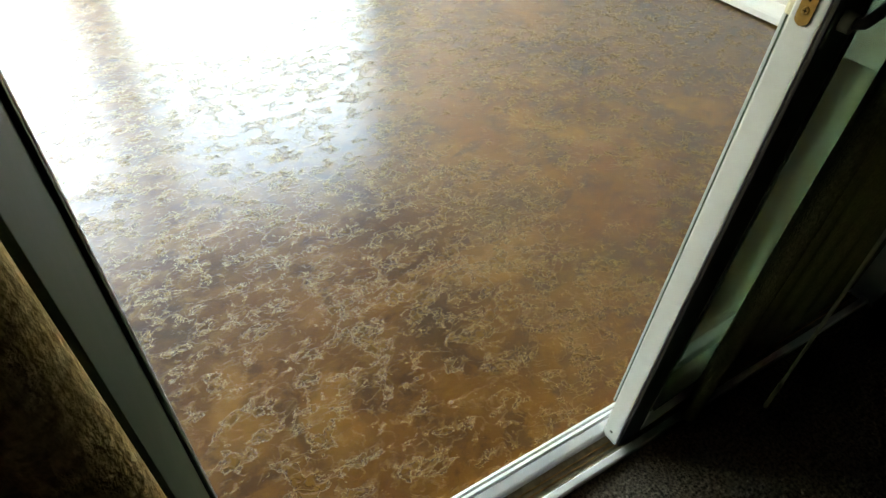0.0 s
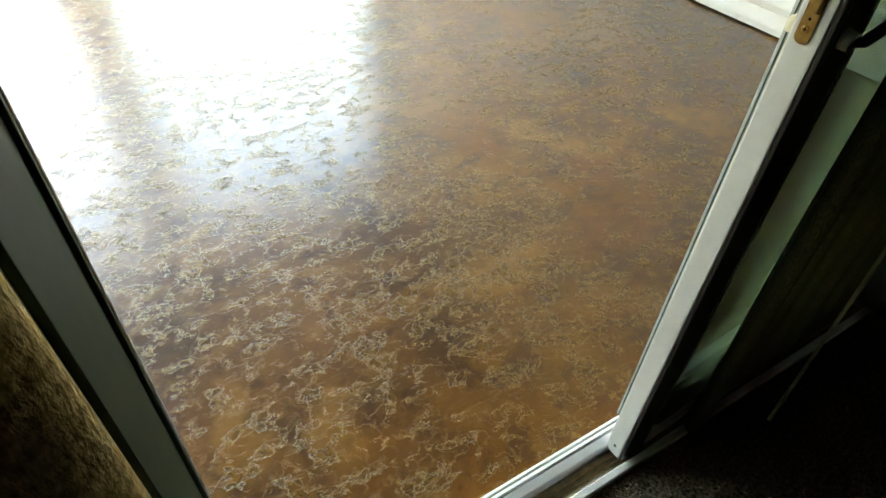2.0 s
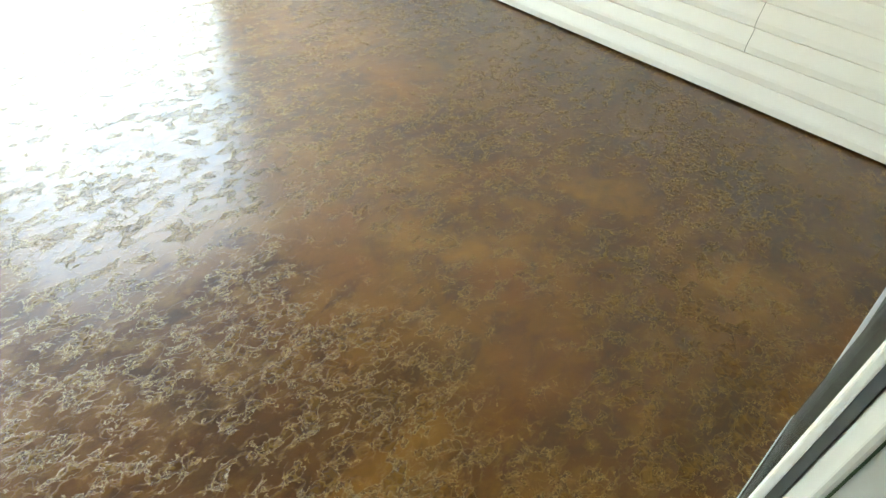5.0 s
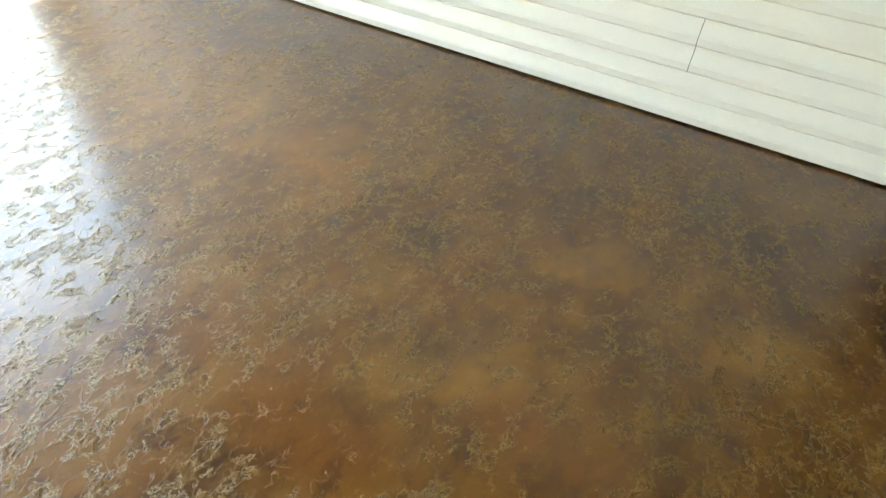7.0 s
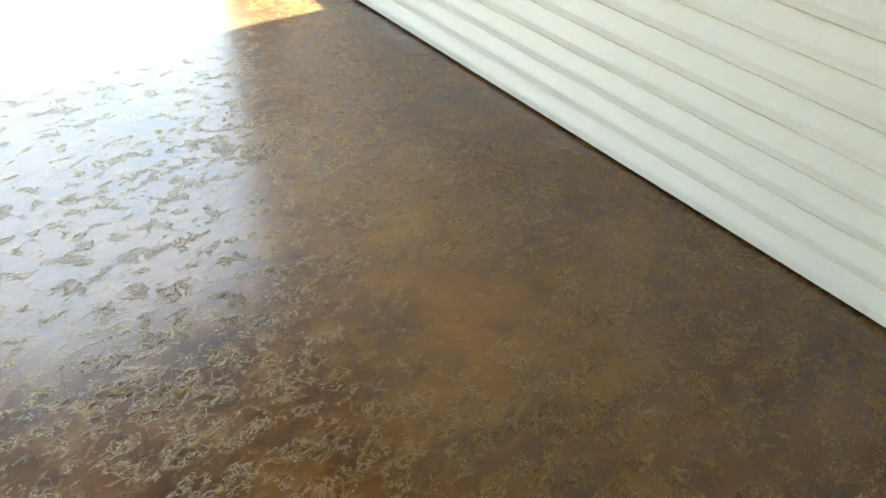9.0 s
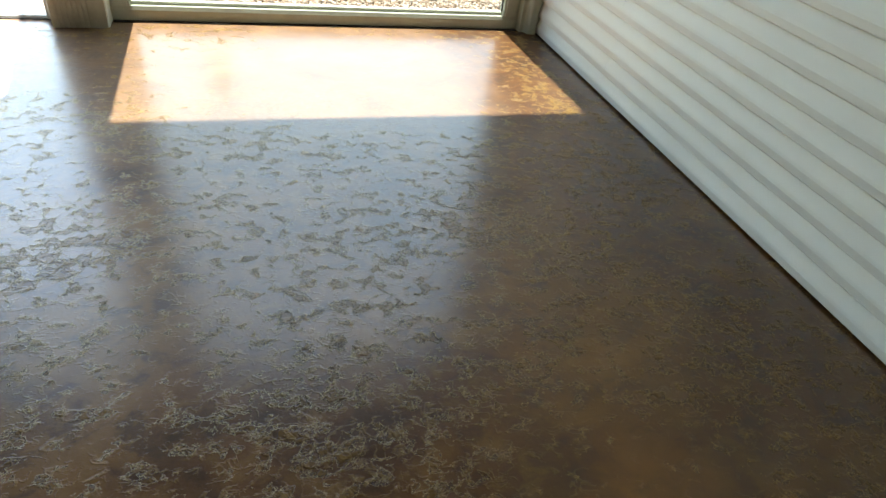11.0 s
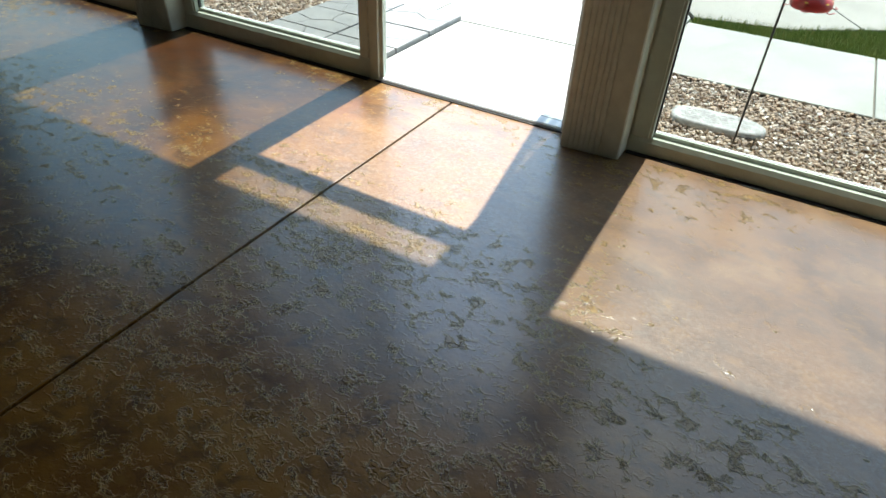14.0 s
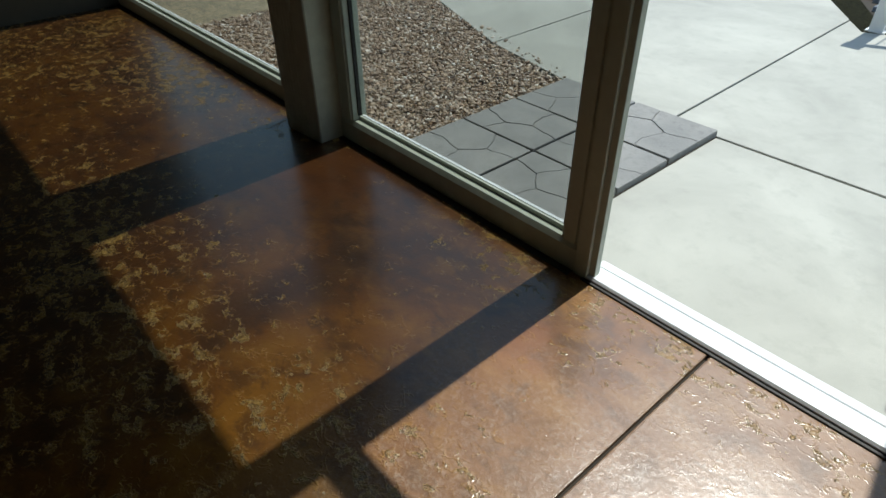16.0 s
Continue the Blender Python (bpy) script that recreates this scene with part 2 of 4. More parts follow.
    sand = n.noise(52.0, 7, 0.74, 0.4)
    tread = n.math("MULTIPLY", tread, n.ramp(n.noise(5.0, 4, 0.6), (0.36, 0.30), (0.58, 1.0)))
    height = n.math("MULTIPLY_ADD", n.math("MULTIPLY", sand, tread), 0.40, height)
    col = n.mix(n.math("MULTIPLY", tread, n.ramp(sand, (0.48, 0.0), (0.66, 0.60))), col, (0.340, 0.260, 0.200))
    col = n.mix(n.math("MULTIPLY", tread, n.ramp(sand, (0.36, 0.40), (0.46, 0.0))), col, (0.080, 0.045, 0.020))
    dull = n.math("MAXIMUM", n.math("MAXIMUM", n.math("MULTIPLY", hollow, 0.50), n.math("MULTIPLY", crack, 1.0)), n.math("MULTIPLY", crease, 0.15))
    n.put(n.bsdf.inputs["Coat Weight"], n.math("MULTIPLY_ADD", dull, -0.70, 0.90))
    n.put(n.bsdf.inputs["Coat Roughness"], n.math("MULTIPLY_ADD", mid, 0.14, 0.15))
    n.put(n.bsdf.inputs["Coat IOR"], 1.74)
    n.link(n.bump(height, 0.38, 0.004), n.bsdf.inputs["Coat Normal"])
    spec = n.math("MULTIPLY_ADD", dull, -0.14, 0.20)
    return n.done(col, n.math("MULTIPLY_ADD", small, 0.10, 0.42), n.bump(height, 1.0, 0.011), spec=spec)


def siding_material():
    n = Nodes("white_vinyl")
    grainy = n.noise(60, 4, 0.6, 0.0, n.mapped((1, 0.06, 1)))
    dirt = n.noise(2.5, 5, 0.6)
    col = n.mix(n.ramp(dirt, (0.35, 0.0), (0.75, 0.5)), (0.84, 0.835, 0.82), (0.80, 0.795, 0.775))
    return n.done(col, 0.42, n.bump(grainy, 0.12, 0.001))


def concrete_material(name, tone, tint=(1.0, 0.97, 0.91)):
    n = Nodes(name)
    big, mid, fine = n.noise(1.3, 6, 0.62, 0.4), n.noise(9, 6, 0.65), n.noise(220, 3, 0.6)
    c = lambda k: tuple(tone * k * t for t in tint)  # noqa: E731
    col = n.mix(n.ramp(big, (0.3, 0.0), (0.7, 1.0)), c(0.74), c(1.10))
    col = n.mix(n.ramp(mid, (0.52, 0.0), (0.75, 0.45)), col, c(0.68))
    col = n.mix(n.ramp(fine, (0.62, 0.0), (0.80, 0.5)), col, c(0.5))
    col = n.mix(n.math("MULTIPLY", n.random(), 0.12), col, c(0.7))
    return n.done(col, 0.85, n.bump(n.math("ADD", mid, n.math("MULTIPLY", fine, 0.6)), 0.35, 0.003))


def glass_material(name, tint, dust=0.0):
    mat = bpy.data.materials.new(name)
    mat.use_nodes = True
    t = mat.node_tree
    t.nodes.clear()
    out, mix = t.nodes.new("ShaderNodeOutputMaterial"), t.nodes.new("ShaderNodeMixShader")
    clear, gloss, face = t.nodes.new("ShaderNodeBsdfTransparent"), t.nodes.new("ShaderNodeBsdfGlossy"), t.nodes.new("ShaderNodeLayerWeight")
    power, scale = t.nodes.new("ShaderNodeMath"), t.nodes.new("ShaderNodeMath")
    power.operation, power.inputs[1].default_value = "POWER", 4.0
    scale.operation, scale.inputs[1].default_value, scale.inputs[2].default_value = "MULTIPLY_ADD", 0.45, 0.03
    face.inputs[0].default_value = 0.5
    t.links.new(face.outputs["Facing"], power.inputs[0])
    t.links.new(power.outputs[0], scale.inputs[0])
    clear.inputs[0].default_value, gloss.inputs["Roughness"].default_value = tint, 0.02
    t.links.new(scale.outputs[0], mix.inputs[0])
    t.links.new(clear.outputs[0], mix.inputs[1])
    t.links.new(gloss.outputs[0], mix.inputs[2])
    if dust:
        film, veil = t.nodes.new("ShaderNodeBsdfTranslucent"), t.nodes.new("ShaderNodeMixShader")
        smear = t.nodes.new("ShaderNodeTexNoise")
        smear.inputs["Scale"].default_value, smear.inputs["Detail"].default_value = 7.0, 5.0
        amount = t.nodes.new("ShaderNodeMath")
        amount.operation, amount.inputs[1].default_value, amount.inputs[2].default_value = "MULTIPLY_ADD", dust, dust * 0.5
        film.inputs[0].default_value = (0.50, 0.70, 0.50, 1)
        t.links.new(smear.outputs["Fac"], amount.inputs[0])
        t.links.new(amount.outputs[0], veil.inputs[0])
        t.links.new(mix.outputs[0], veil.inputs[1])
        t.links.new(film.outputs[0], veil.inputs[2])
        t.links.new(veil.outputs[0], out.inputs[0])
        return mat
    t.links.new(mix.outputs[0], out.inputs[0])
    return mat


def pebble_material():
    n = Nodes("river_gravel")
    col = n.ramp(n.island(), (0.0, (0.139, 0.114, 0.098)), (0.2, (0.333, 0.254, 0.195)), (0.45, (0.444, 0.350, 0.273)), (0.62, (0.536, 0.403, 0.289)), (0.75, (0.315, 0.210, 0.152)), (0.88, (0.629, 0.542, 0.459)), (1.0, (0.825, 0.787, 0.725)))
    spots = n.noise(90, 4, 0.6)
    col = n.mix(n.math("MULTIPLY", spots, 0.35), col, n.mix(0.6, col, (0.08, 0.06, 0.05)))
    return n.done(col, 0.7, n.bump(spots, 0.3, 0.002))


def cloth_material(name, dark, light):
    n = Nodes(name)
    weave = n.noise(330, 2, 0.5, 0.0, n.mapped((1, 1, 0.4)))
    blot = n.noise(150, 4, 0.65)
    col = n.mix(n.ramp(blot, (0.35, 0.0), (0.68, 1.0)), dark, light)
    return n.done(n.mix(n.math("MULTIPLY", weave, 0.3), col, tuple(c * 0.4 for c in dark)), 0.95, n.bump(n.math("ADD", weave, blot), 0.6, 0.004), spec=0.1)


def carpet_material():
    n = Nodes("speckled_brown_carpet")
    tuft = n.voronoi(170)
    tone = n.noise(120, 3, 0.7)
    col = n.mix(n.ramp(tone, (0.38, 0.0), (0.62, 1.0)), (0.045, 0.034, 0.024), (0.24, 0.195, 0.14))
    return n.done(col, 1.0, n.bump(tuft, 0.9, 0.006), spec=0.05)


def grass_material(name="lawn_blades"):
    n = Nodes(name)
    col = n.ramp(n.island(), (0.0, (0.09, 0.15, 0.02)), (0.4, (0.15, 0.22, 0.03)), (0.75, (0.24, 0.27, 0.05)), (1.0, (0.40, 0.34, 0.13)))
    return n.done(col, 0.7)


def soil_material():
    n = Nodes("lawn_ground")
    a, b = n.noise(3, 6, 0.6), n.noise(45, 4, 0.6)
    col = n.mix(a, (0.05, 0.09, 0.02), (0.10, 0.13, 0.04))
    return n.done(n.mix(n.ramp(b, (0.45, 0.0), (0.7, 0.7)), col, (0.10, 0.07, 0.04)), 0.95, n.bump(b, 0.6, 0.02))


def paver_material():
    n = Nodes("grey_stamped_stone")
    big, mid, fine = n.noise(3.0, 5, 0.6), n.noise(24, 5, 0.65), n.noise(160, 3, 0.6)
    col = n.mix(n.ramp(big, (0.3, 0.0), (0.7, 1.0)), (0.185, 0.187, 0.188), (0.275, 0.272, 0.265))
    col = n.mix(n.ramp(mid, (0.5, 0.0), (0.72, 0.5)), col, (0.10, 0.10, 0.105))
    return n.done(col, 0.8, n.bump(n.math("ADD", mid, n.math("MULTIPLY", fine, 0.5)), 0.6, 0.006))


def mesh_screen_material():
    n = Nodes("dark_insect_mesh")
    v = n.noise(400, 2, 0.5)
    n.bsdf.inputs["Alpha"].default_value = 0.40
    return n.done(n.mix(v, (0.014, 0.017, 0.015), (0.03, 0.034, 0.03)), 0.75)


M_FLOOR, M_SIDING = floor_material(), siding_material()
M_GLASS, M_CLEAR = glass_material("tinted_glass", (0.72, 0.735, 0.72, 1)), glass_material("clear_glass", (0.90, 0.94, 0.90, 1))
M_DUSTY = glass_material("dusty_glass", (0.84, 0.93, 0.84, 1), 0.095)
M_SLAB = concrete_material("broom_finished_concrete", 0.43, (0.985, 0.985, 0.90))
M_SEAM = plain("pale_joint_grit", (0.22, 0.20, 0.165), 0.9, vary=0.3, bump=0.4)
M_DARKSTRIP = plain("dark_olive_strip", (0.020, 0.020, 0.010), 0.95, vary=0.4, scale=40, bump=0.8, distance=0.01)
M_DARKSTRIP.node_tree.nodes["Principled BSDF"].inputs["Specular IOR Level"].default_value = 0.05
M_ROAD = concrete_material("driveway_concrete", 0.39, (1.0, 0.94, 0.84))
M_PAVER, M_PEBBLE, M_CLOTH, M_CARPET = paver_material(), pebble_material(), cloth_material("tan_curtain_cloth", (0.36, 0.27, 0.12), (0.80, 0.62, 0.32)), carpet_material()
# The same curtain cloth in a darker olive, standing for its unlit side.
M_CLOTH_DIM = cloth_material("shaded_curtain_cloth", (0.12, 0.115, 0.05), (0.22, 0.20, 0.10))
M_GRASS, M_SOIL, M_SCREEN = grass_material(), soil_material(), mesh_screen_material()
M_FRAME = plain("almond_vinyl_frame", (0.52, 0.56, 0.48), 0.45, vary=0.05, bump=0.06)
M_POST = plain("almond_fluted_vinyl", (0.62, 0.62, 0.52), 0.5, vary=0.06, bump=0.1)
M_WHITE = plain("white_vinyl_frame", (0.70, 0.73, 0.755), 0.38, vary=0.03, bump=0.05)
# The white frame vinyl darkened: shade on the fixed panel put into its colour.
M_WHITE_DIM = plain("white_vinyl_in_shade", (0.40, 0.43, 0.45), 0.45, vary=0.05, bump=0.06)
M_GROOVE = plain("grey_groove", (0.16, 0.18, 0.19), 0.6, vary=0.1, bump=0.06)
M_VOID = plain("hole_shade_black", (0.004, 0.004, 0.003), 0.95, vary=0.1, bump=0.0)
M_VOID.node_tree.nodes["Principled BSDF"].inputs["Specular IOR Level"].default_value = 0.02
# The white frame vinyl lightened for the light on the upward sill.
M_SILL = plain("lit_white_vinyl", (0.86, 0.875, 0.885), 0.35, vary=0.04, scale=12, bump=0.06)
M_STREAK = plain("pale_olive_plastic", (0.34, 0.34, 0.20), 0.5, vary=0.05, bump=0.05)
M_IVORY = plain("yellowed_ivory_plastic", (0.68, 0.64, 0.50), 0.4, vary=0.05, bump=0.05)
M_BRASS = plain("tarnished_brass", (0.40, 0.25, 0.09), 0.42, 1.0, vary=0.2, scale=60, bump=0.2)
M_STEEL = plain("dull_steel", (0.45, 0.44, 0.42), 0.4, 1.0, vary=0.12, bump=0.1)
M_KNOB = plain("grey_plastic", (0.50, 0.50, 0.45), 0.45, vary=0.1, bump=0.05)
M_TRACK = plain("dusty_track", (0.30, 0.25, 0.16), 0.75, 0.2, vary=0.3, scale=30, bump=0.4)
M_BLACK = plain("rubber_and_gap_black", (0.012, 0.012, 0.012), 0.6, vary=0.2, bump=0.1)
M_TUBE = plain("black_painted_tube", (0.02, 0.022, 0.024), 0.3, 0.2, vary=0.2, bump=0.05)
# For an unseen wall and ceiling, coloured dark to hold bounced light down.
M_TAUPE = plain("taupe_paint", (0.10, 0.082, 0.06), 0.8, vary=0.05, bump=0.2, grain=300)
M_DARK = plain("dark_green_grey_cladding", (0.030, 0.036, 0.031), 0.6, vary=0.12, bump=0.2)
M_LINER = plain("dark_green_grey_liner", (0.030, 0.052, 0.034), 0.6, vary=0.15, bump=0.1)
M_LINER.node_tree.nodes["Principled BSDF"].inputs["Specular IOR Level"].default_value = 0.08
M_INNER = plain("backlit_inner_vinyl", (0.060, 0.088, 0.052), 0.6, vary=0.15, bump=0.1)
# Unseen room walls and porch ceiling, coloured dark to cut the bounce.
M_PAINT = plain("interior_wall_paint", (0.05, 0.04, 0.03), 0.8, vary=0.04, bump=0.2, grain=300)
M_CEIL = plain("ceiling_boards", (0.09, 0.08, 0.07), 0.8, vary=0.04, bump=0.2, grain=200)
M_JOINT = plain("joint_grime", (0.035, 0.025, 0.016), 0.9, vary=0.3, bump=0.4)
M_ARRIS = plain("pale_chipped_concrete", (0.22, 0.145, 0.085), 0.95, vary=0.3, scale=40, bump=0.5)
M_RED = plain("red_plastic", (0.42, 0.02, 0.02), 0.3, vary=0.08, bump=0.03)
M_YELLOW = plain("yellow_plastic", (0.75, 0.50, 0.05), 0.35, vary=0.05, bump=0.03)
M_PLAQUE = plain("pale_cast_stone", (0.46, 0.455, 0.45), 0.85, vary=0.22, scale=25, bump=0.6, distance=0.004)
M_INK = plain("engraved_grey", (0.27, 0.265, 0.26), 0.9, vary=0.1)
M_BLOCK = plain("blue_grey_block", (0.22, 0.25, 0.30), 0.85, vary=0.2, scale=8, bump=0.5, distance=0.005)
M_TANBLOCK = plain("tan_block", (0.42, 0.36, 0.28), 0.85, vary=0.15, scale=8, bump=0.5, distance=0.005)


# ---- mesh tools ----
def bevelled(bm, width, segs=2):
    if width > 0:
        bmesh.ops.bevel(bm, geom=list(bm.edges), offset=width, segments=segs, affect="EDGES", profile=0.6)
    return bm


def block(x0, x1, y0, y1, z0, z1, bevel=0.003, segs=2):
    bm = bmesh.new()
    bmesh.ops.create_cube(bm, size=1.0)
    for v in bm.verts:
        v.co = Vector((x0 + (v.co.x + 0.5) * (x1 - x0), y0 + (v.co.y + 0.5) * (y1 - y0), z0 + (v.co.z + 0.5) * (z1 - z0)))
    return bevelled(bm, bevel, segs)


def joined(*bms):
    out = bms[0]
    for b in bms[1:]:
        me = bpy.data.meshes.new("tmp")
        b.to_mesh(me)
        b.free()
        out.from_mesh(me)
        bpy.data.meshes.remove(me)
    return out


def extruded(profile, a, b, axis="x"):
    """A closed profile of (u, v) swept along an axis: x takes (y, z), y takes (x, z), z takes (x, y)."""
    bm = bmesh.new()
    put = {"x": lambda u, v, s: (s, u, v), "y": lambda u, v, s: (u, s, v), "z": lambda u, v, s: (u, v, s)}[axis]
    one = [bm.verts.new(put(u, v, a)) for u, v in profile]
    two = [bm.verts.new(put(u, v, b)) for u, v in profile]
    k = len(profile)
    for i in range(k):
        bm.faces.new((one[i], one[(i + 1) % k], two[(i + 1) % k], two[i]))
    bm.faces.new(one)
    bm.faces.new(two)
    bmesh.ops.recalc_face_normals(bm, faces=bm.faces)
    return bm


def tube(points, radius, sides=12, cap=True):
    """A round bar along a list of places; radius may be a list."""
    bm = bmesh.new()
    pts = [Vector(p) for p in points]
    rads = radius if isinstance(radius, (list, tuple)) else [radius] * len(pts)
    rings, side = [], None
    for i, p in enumerate(pts):
        d = (pts[min(i + 1, len(pts) - 1)] - pts[max(i - 1, 0)]).normalized()
        if side is None:
            side = d.orthogonal().normalized()
        side = (side - d * side.dot(d)).normalized()
        up = d.cross(side)
        rings.append([bm.verts.new(p + rads[i] * (math.cos(a) * side + math.sin(a) * up)) for a in [2 * math.pi * j / sides for j in range(sides)]])
    for r, s in zip(rings, rings[1:]):
        for j in range(sides):
            f = bm.faces.new((r[j], r[(j + 1) % sides], s[(j + 1) % sides], s[j]))
            f.smooth = True
    if cap:
        bm.faces.new(rings[0])
        bm.faces.new(rings[-1])
    bmesh.ops.recalc_face_normals(bm, faces=bm.faces)
    return bm


def lathe(profile, centre, sides=28):
    """A turned shape from (radius, height) pairs."""
    bm = bmesh.new()
    rings = [[bm.verts.new((centre[0] + r * math.cos(a), centre[1] + r * math.sin(a), centre[2] + h)) for a in [2 * math.pi * j / sides for j in range(sides)]] for r, h in profile]
    for r, s in zip(rings, rings[1:]):
        for j in range(sides):
            bm.faces.new((r[j], r[(j + 1) % sides], s[(j + 1) % sides], s[j])).smooth = True
    bm.faces.new(rings[0])
    bm.faces.new(rings[-1])
    bmesh.ops.recalc_face_normals(bm, faces=bm.faces)
    return bm


def beam(a, b, w, h):
    """A square bar from a to b."""
    d = Vector(b) - Vector(a)
    bm = block(-w / 2, w / 2, -h / 2, h / 2, 0, d.length, 0.003)
    bm.transform(Matrix.Translation(a) @ d.to_track_quat("Z", "Y").to_matrix().to_4x4())
    return bm


def mesh_of(name, bm, material):
    me = bpy.data.meshes.new(name)
    bm.to_mesh(me)
    bm.free()
    me.materials.append(material)
    return me


def whole(name, bm, material, label, category, group="", kind="", base=None):
    """A top-level thing that is one mesh, with its origin at base."""
    if base is not None:
        bm.transform(Matrix.Translation(-Vector(base)))
    ob = new(name, mesh_of(name, bm, material))
    if base is not None:
        ob.matrix_world = Matrix.Translation(base)
    return tagged(ob, label, category, group, kind)


def holder(name, base, label, category, group="", kind=""):
    ob = new(name)
    ob.empty_display_size = 0.1
    ob.matrix_world = Matrix.Translation(base)
    ob["base"] = list(base)
    return tagged(ob, label, category, group, kind)


def part(name, bm, material, parent, label=""):
    """One mesh under a thing or a part, built in world places."""
    base = Vector((0, 0, 0))
    o = parent
    while o is not None:
        base += o.matrix_basis.translation
        o = o.parent
    bm.transform(Matrix.Translation(-base))
    ob = new(name, mesh_of(name, bm, material))
    ob.parent = parent
    return tagged(ob, label)


# ---- plan ----
HEAD, CEIL = 3.62, 3.95         # window head, ceiling
OUT = -0.15                     # ground outside
WEST, SOUTH = -8.6, -5.05       # far ends of the sun room
GROOVE = -3.466                 # saw cut in the floor


# ---- sun room: floor ----
floor = tagged(new("floor", mesh_of("floor", block(WEST, 0.0, SOUTH + 0.02, 0.16, -0.16, -0.014, 0), M_JOINT)), "brown stained stamped concrete floor with a saw-cut joint", "floor", "", "structure")
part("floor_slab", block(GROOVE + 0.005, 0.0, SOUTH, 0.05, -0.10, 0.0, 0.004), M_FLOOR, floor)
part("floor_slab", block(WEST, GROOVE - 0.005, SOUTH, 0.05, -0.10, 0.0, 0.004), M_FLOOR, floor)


def chipped_edge(x, side):
    """The pale worn arris along one side of the saw cut, of uneven width."""
    n, out, back = 260, [], []
    for i in range(n + 1):
        y = SOUTH + 0.05 + (0.04 - SOUTH - 0.05) * i / n
        wide = 0.0035 + 0.006 * max(0.0, noise.noise((i * 0.21, side * 3.1, 0.7))) + 0.002 * noise.noise((i * 0.9, side, 2.0))
        out.append((x + side * 0.0052, y))
        back.append((x + side * (0.0055 + max(0.0012, wide)), y))
    bm = bmesh.new()
    a = [bm.verts.new((u, v, -0.0030)) for u, v in out]
    b = [bm.verts.new((u, v, 0.0007)) for u, v in back]
    for i in range(n):
        bm.faces.new((a[i], a[i + 1], b[i + 1], b[i]) if side < 0 else (a[i], b[i], b[i + 1], a[i + 1]))
    return bm


for side in (-1, 1):
    part("joint_edge", chipped_edge(GROOVE, side), M_ARRIS, floor, "pale chipped edge of the joint")

# ---- sun room: closed walls and ceiling ----
tagged(new("ceiling", mesh_of("ceiling", block(WEST - 0.2, 0.2, SOUTH - 0.05, 0.2, CEIL, CEIL + 0.15, 0), M_CEIL)), "plain dark porch ceiling", "ceiling", "", "structure")
tagged(new("wall_west", mesh_of("wall_west", block(WEST - 0.15, WEST, SOUTH, 0.2, -0.15, CEIL, 0), M_TAUPE)), "plain closed end wall of the porch", "wall", "", "structure")
wall_east = tagged(new("wall_east", mesh_of("wall_east", block(0.004, 0.16, SOUTH, 0.2, -0.15, CEIL, 0), M_SIDING)), "white vinyl lap siding wall", "wall", "", "structure")


def siding_panel(y0, y1, z0, tail=0.0):
    """A double-four panel: two laps with a rounded drip at each foot."""
    prof = []
    for k in (0, 1):
        z = z0 + 0.1016 * k
        prof += [(-0.008, z), (-0.0205, z + 0.0015), (-0.0235, z + 0.006), (-0.0250, z + 0.032), (-0.0225, z + 0.044), (-0.0070, z + 0.091), (-0.0035, z + 0.1000)]
    prof += [(0.003, z0 + 0.2032), (0.003, z0)]
    return extruded([(x - tail, z) for x, z in prof], y0, y1, "y")


row = 0
z = 0.008
while z < CEIL - 0.05:
    seam = -0.95 if row % 2 == 0 else -4.17
    part("siding_panel", siding_panel(seam + 0.0012, -0.03, z), M_SIDING, wall_east)
    part("siding_panel", siding_panel(SOUTH, seam - 0.0012, z, 0.0012), M_SIDING, wall_east)
    part("seam", siding_panel(seam - 0.0012, seam + 0.0012, z, -0.0005), M_BLACK if row % 2 == 0 else M_JOINT, wall_east, "dark lap seam")
    z += 0.2032
    row += 1
# Black strip stands in for the shadow line under the siding.
part("gap_strip", block(-0.004, 0.003, SOUTH, -0.03, 0.0005, 0.010, 0), M_BLACK, wall_east)

# ---- sun room: glass wall ----
wall_north = tagged(new("wall_north", mesh_of("wall_north", block(WEST, 0.0, 0.0, 0.14, HEAD + 0.05, CEIL, 0.004), M_FRAME)), "almond header beam over the porch windows", "wall", "", "structure")


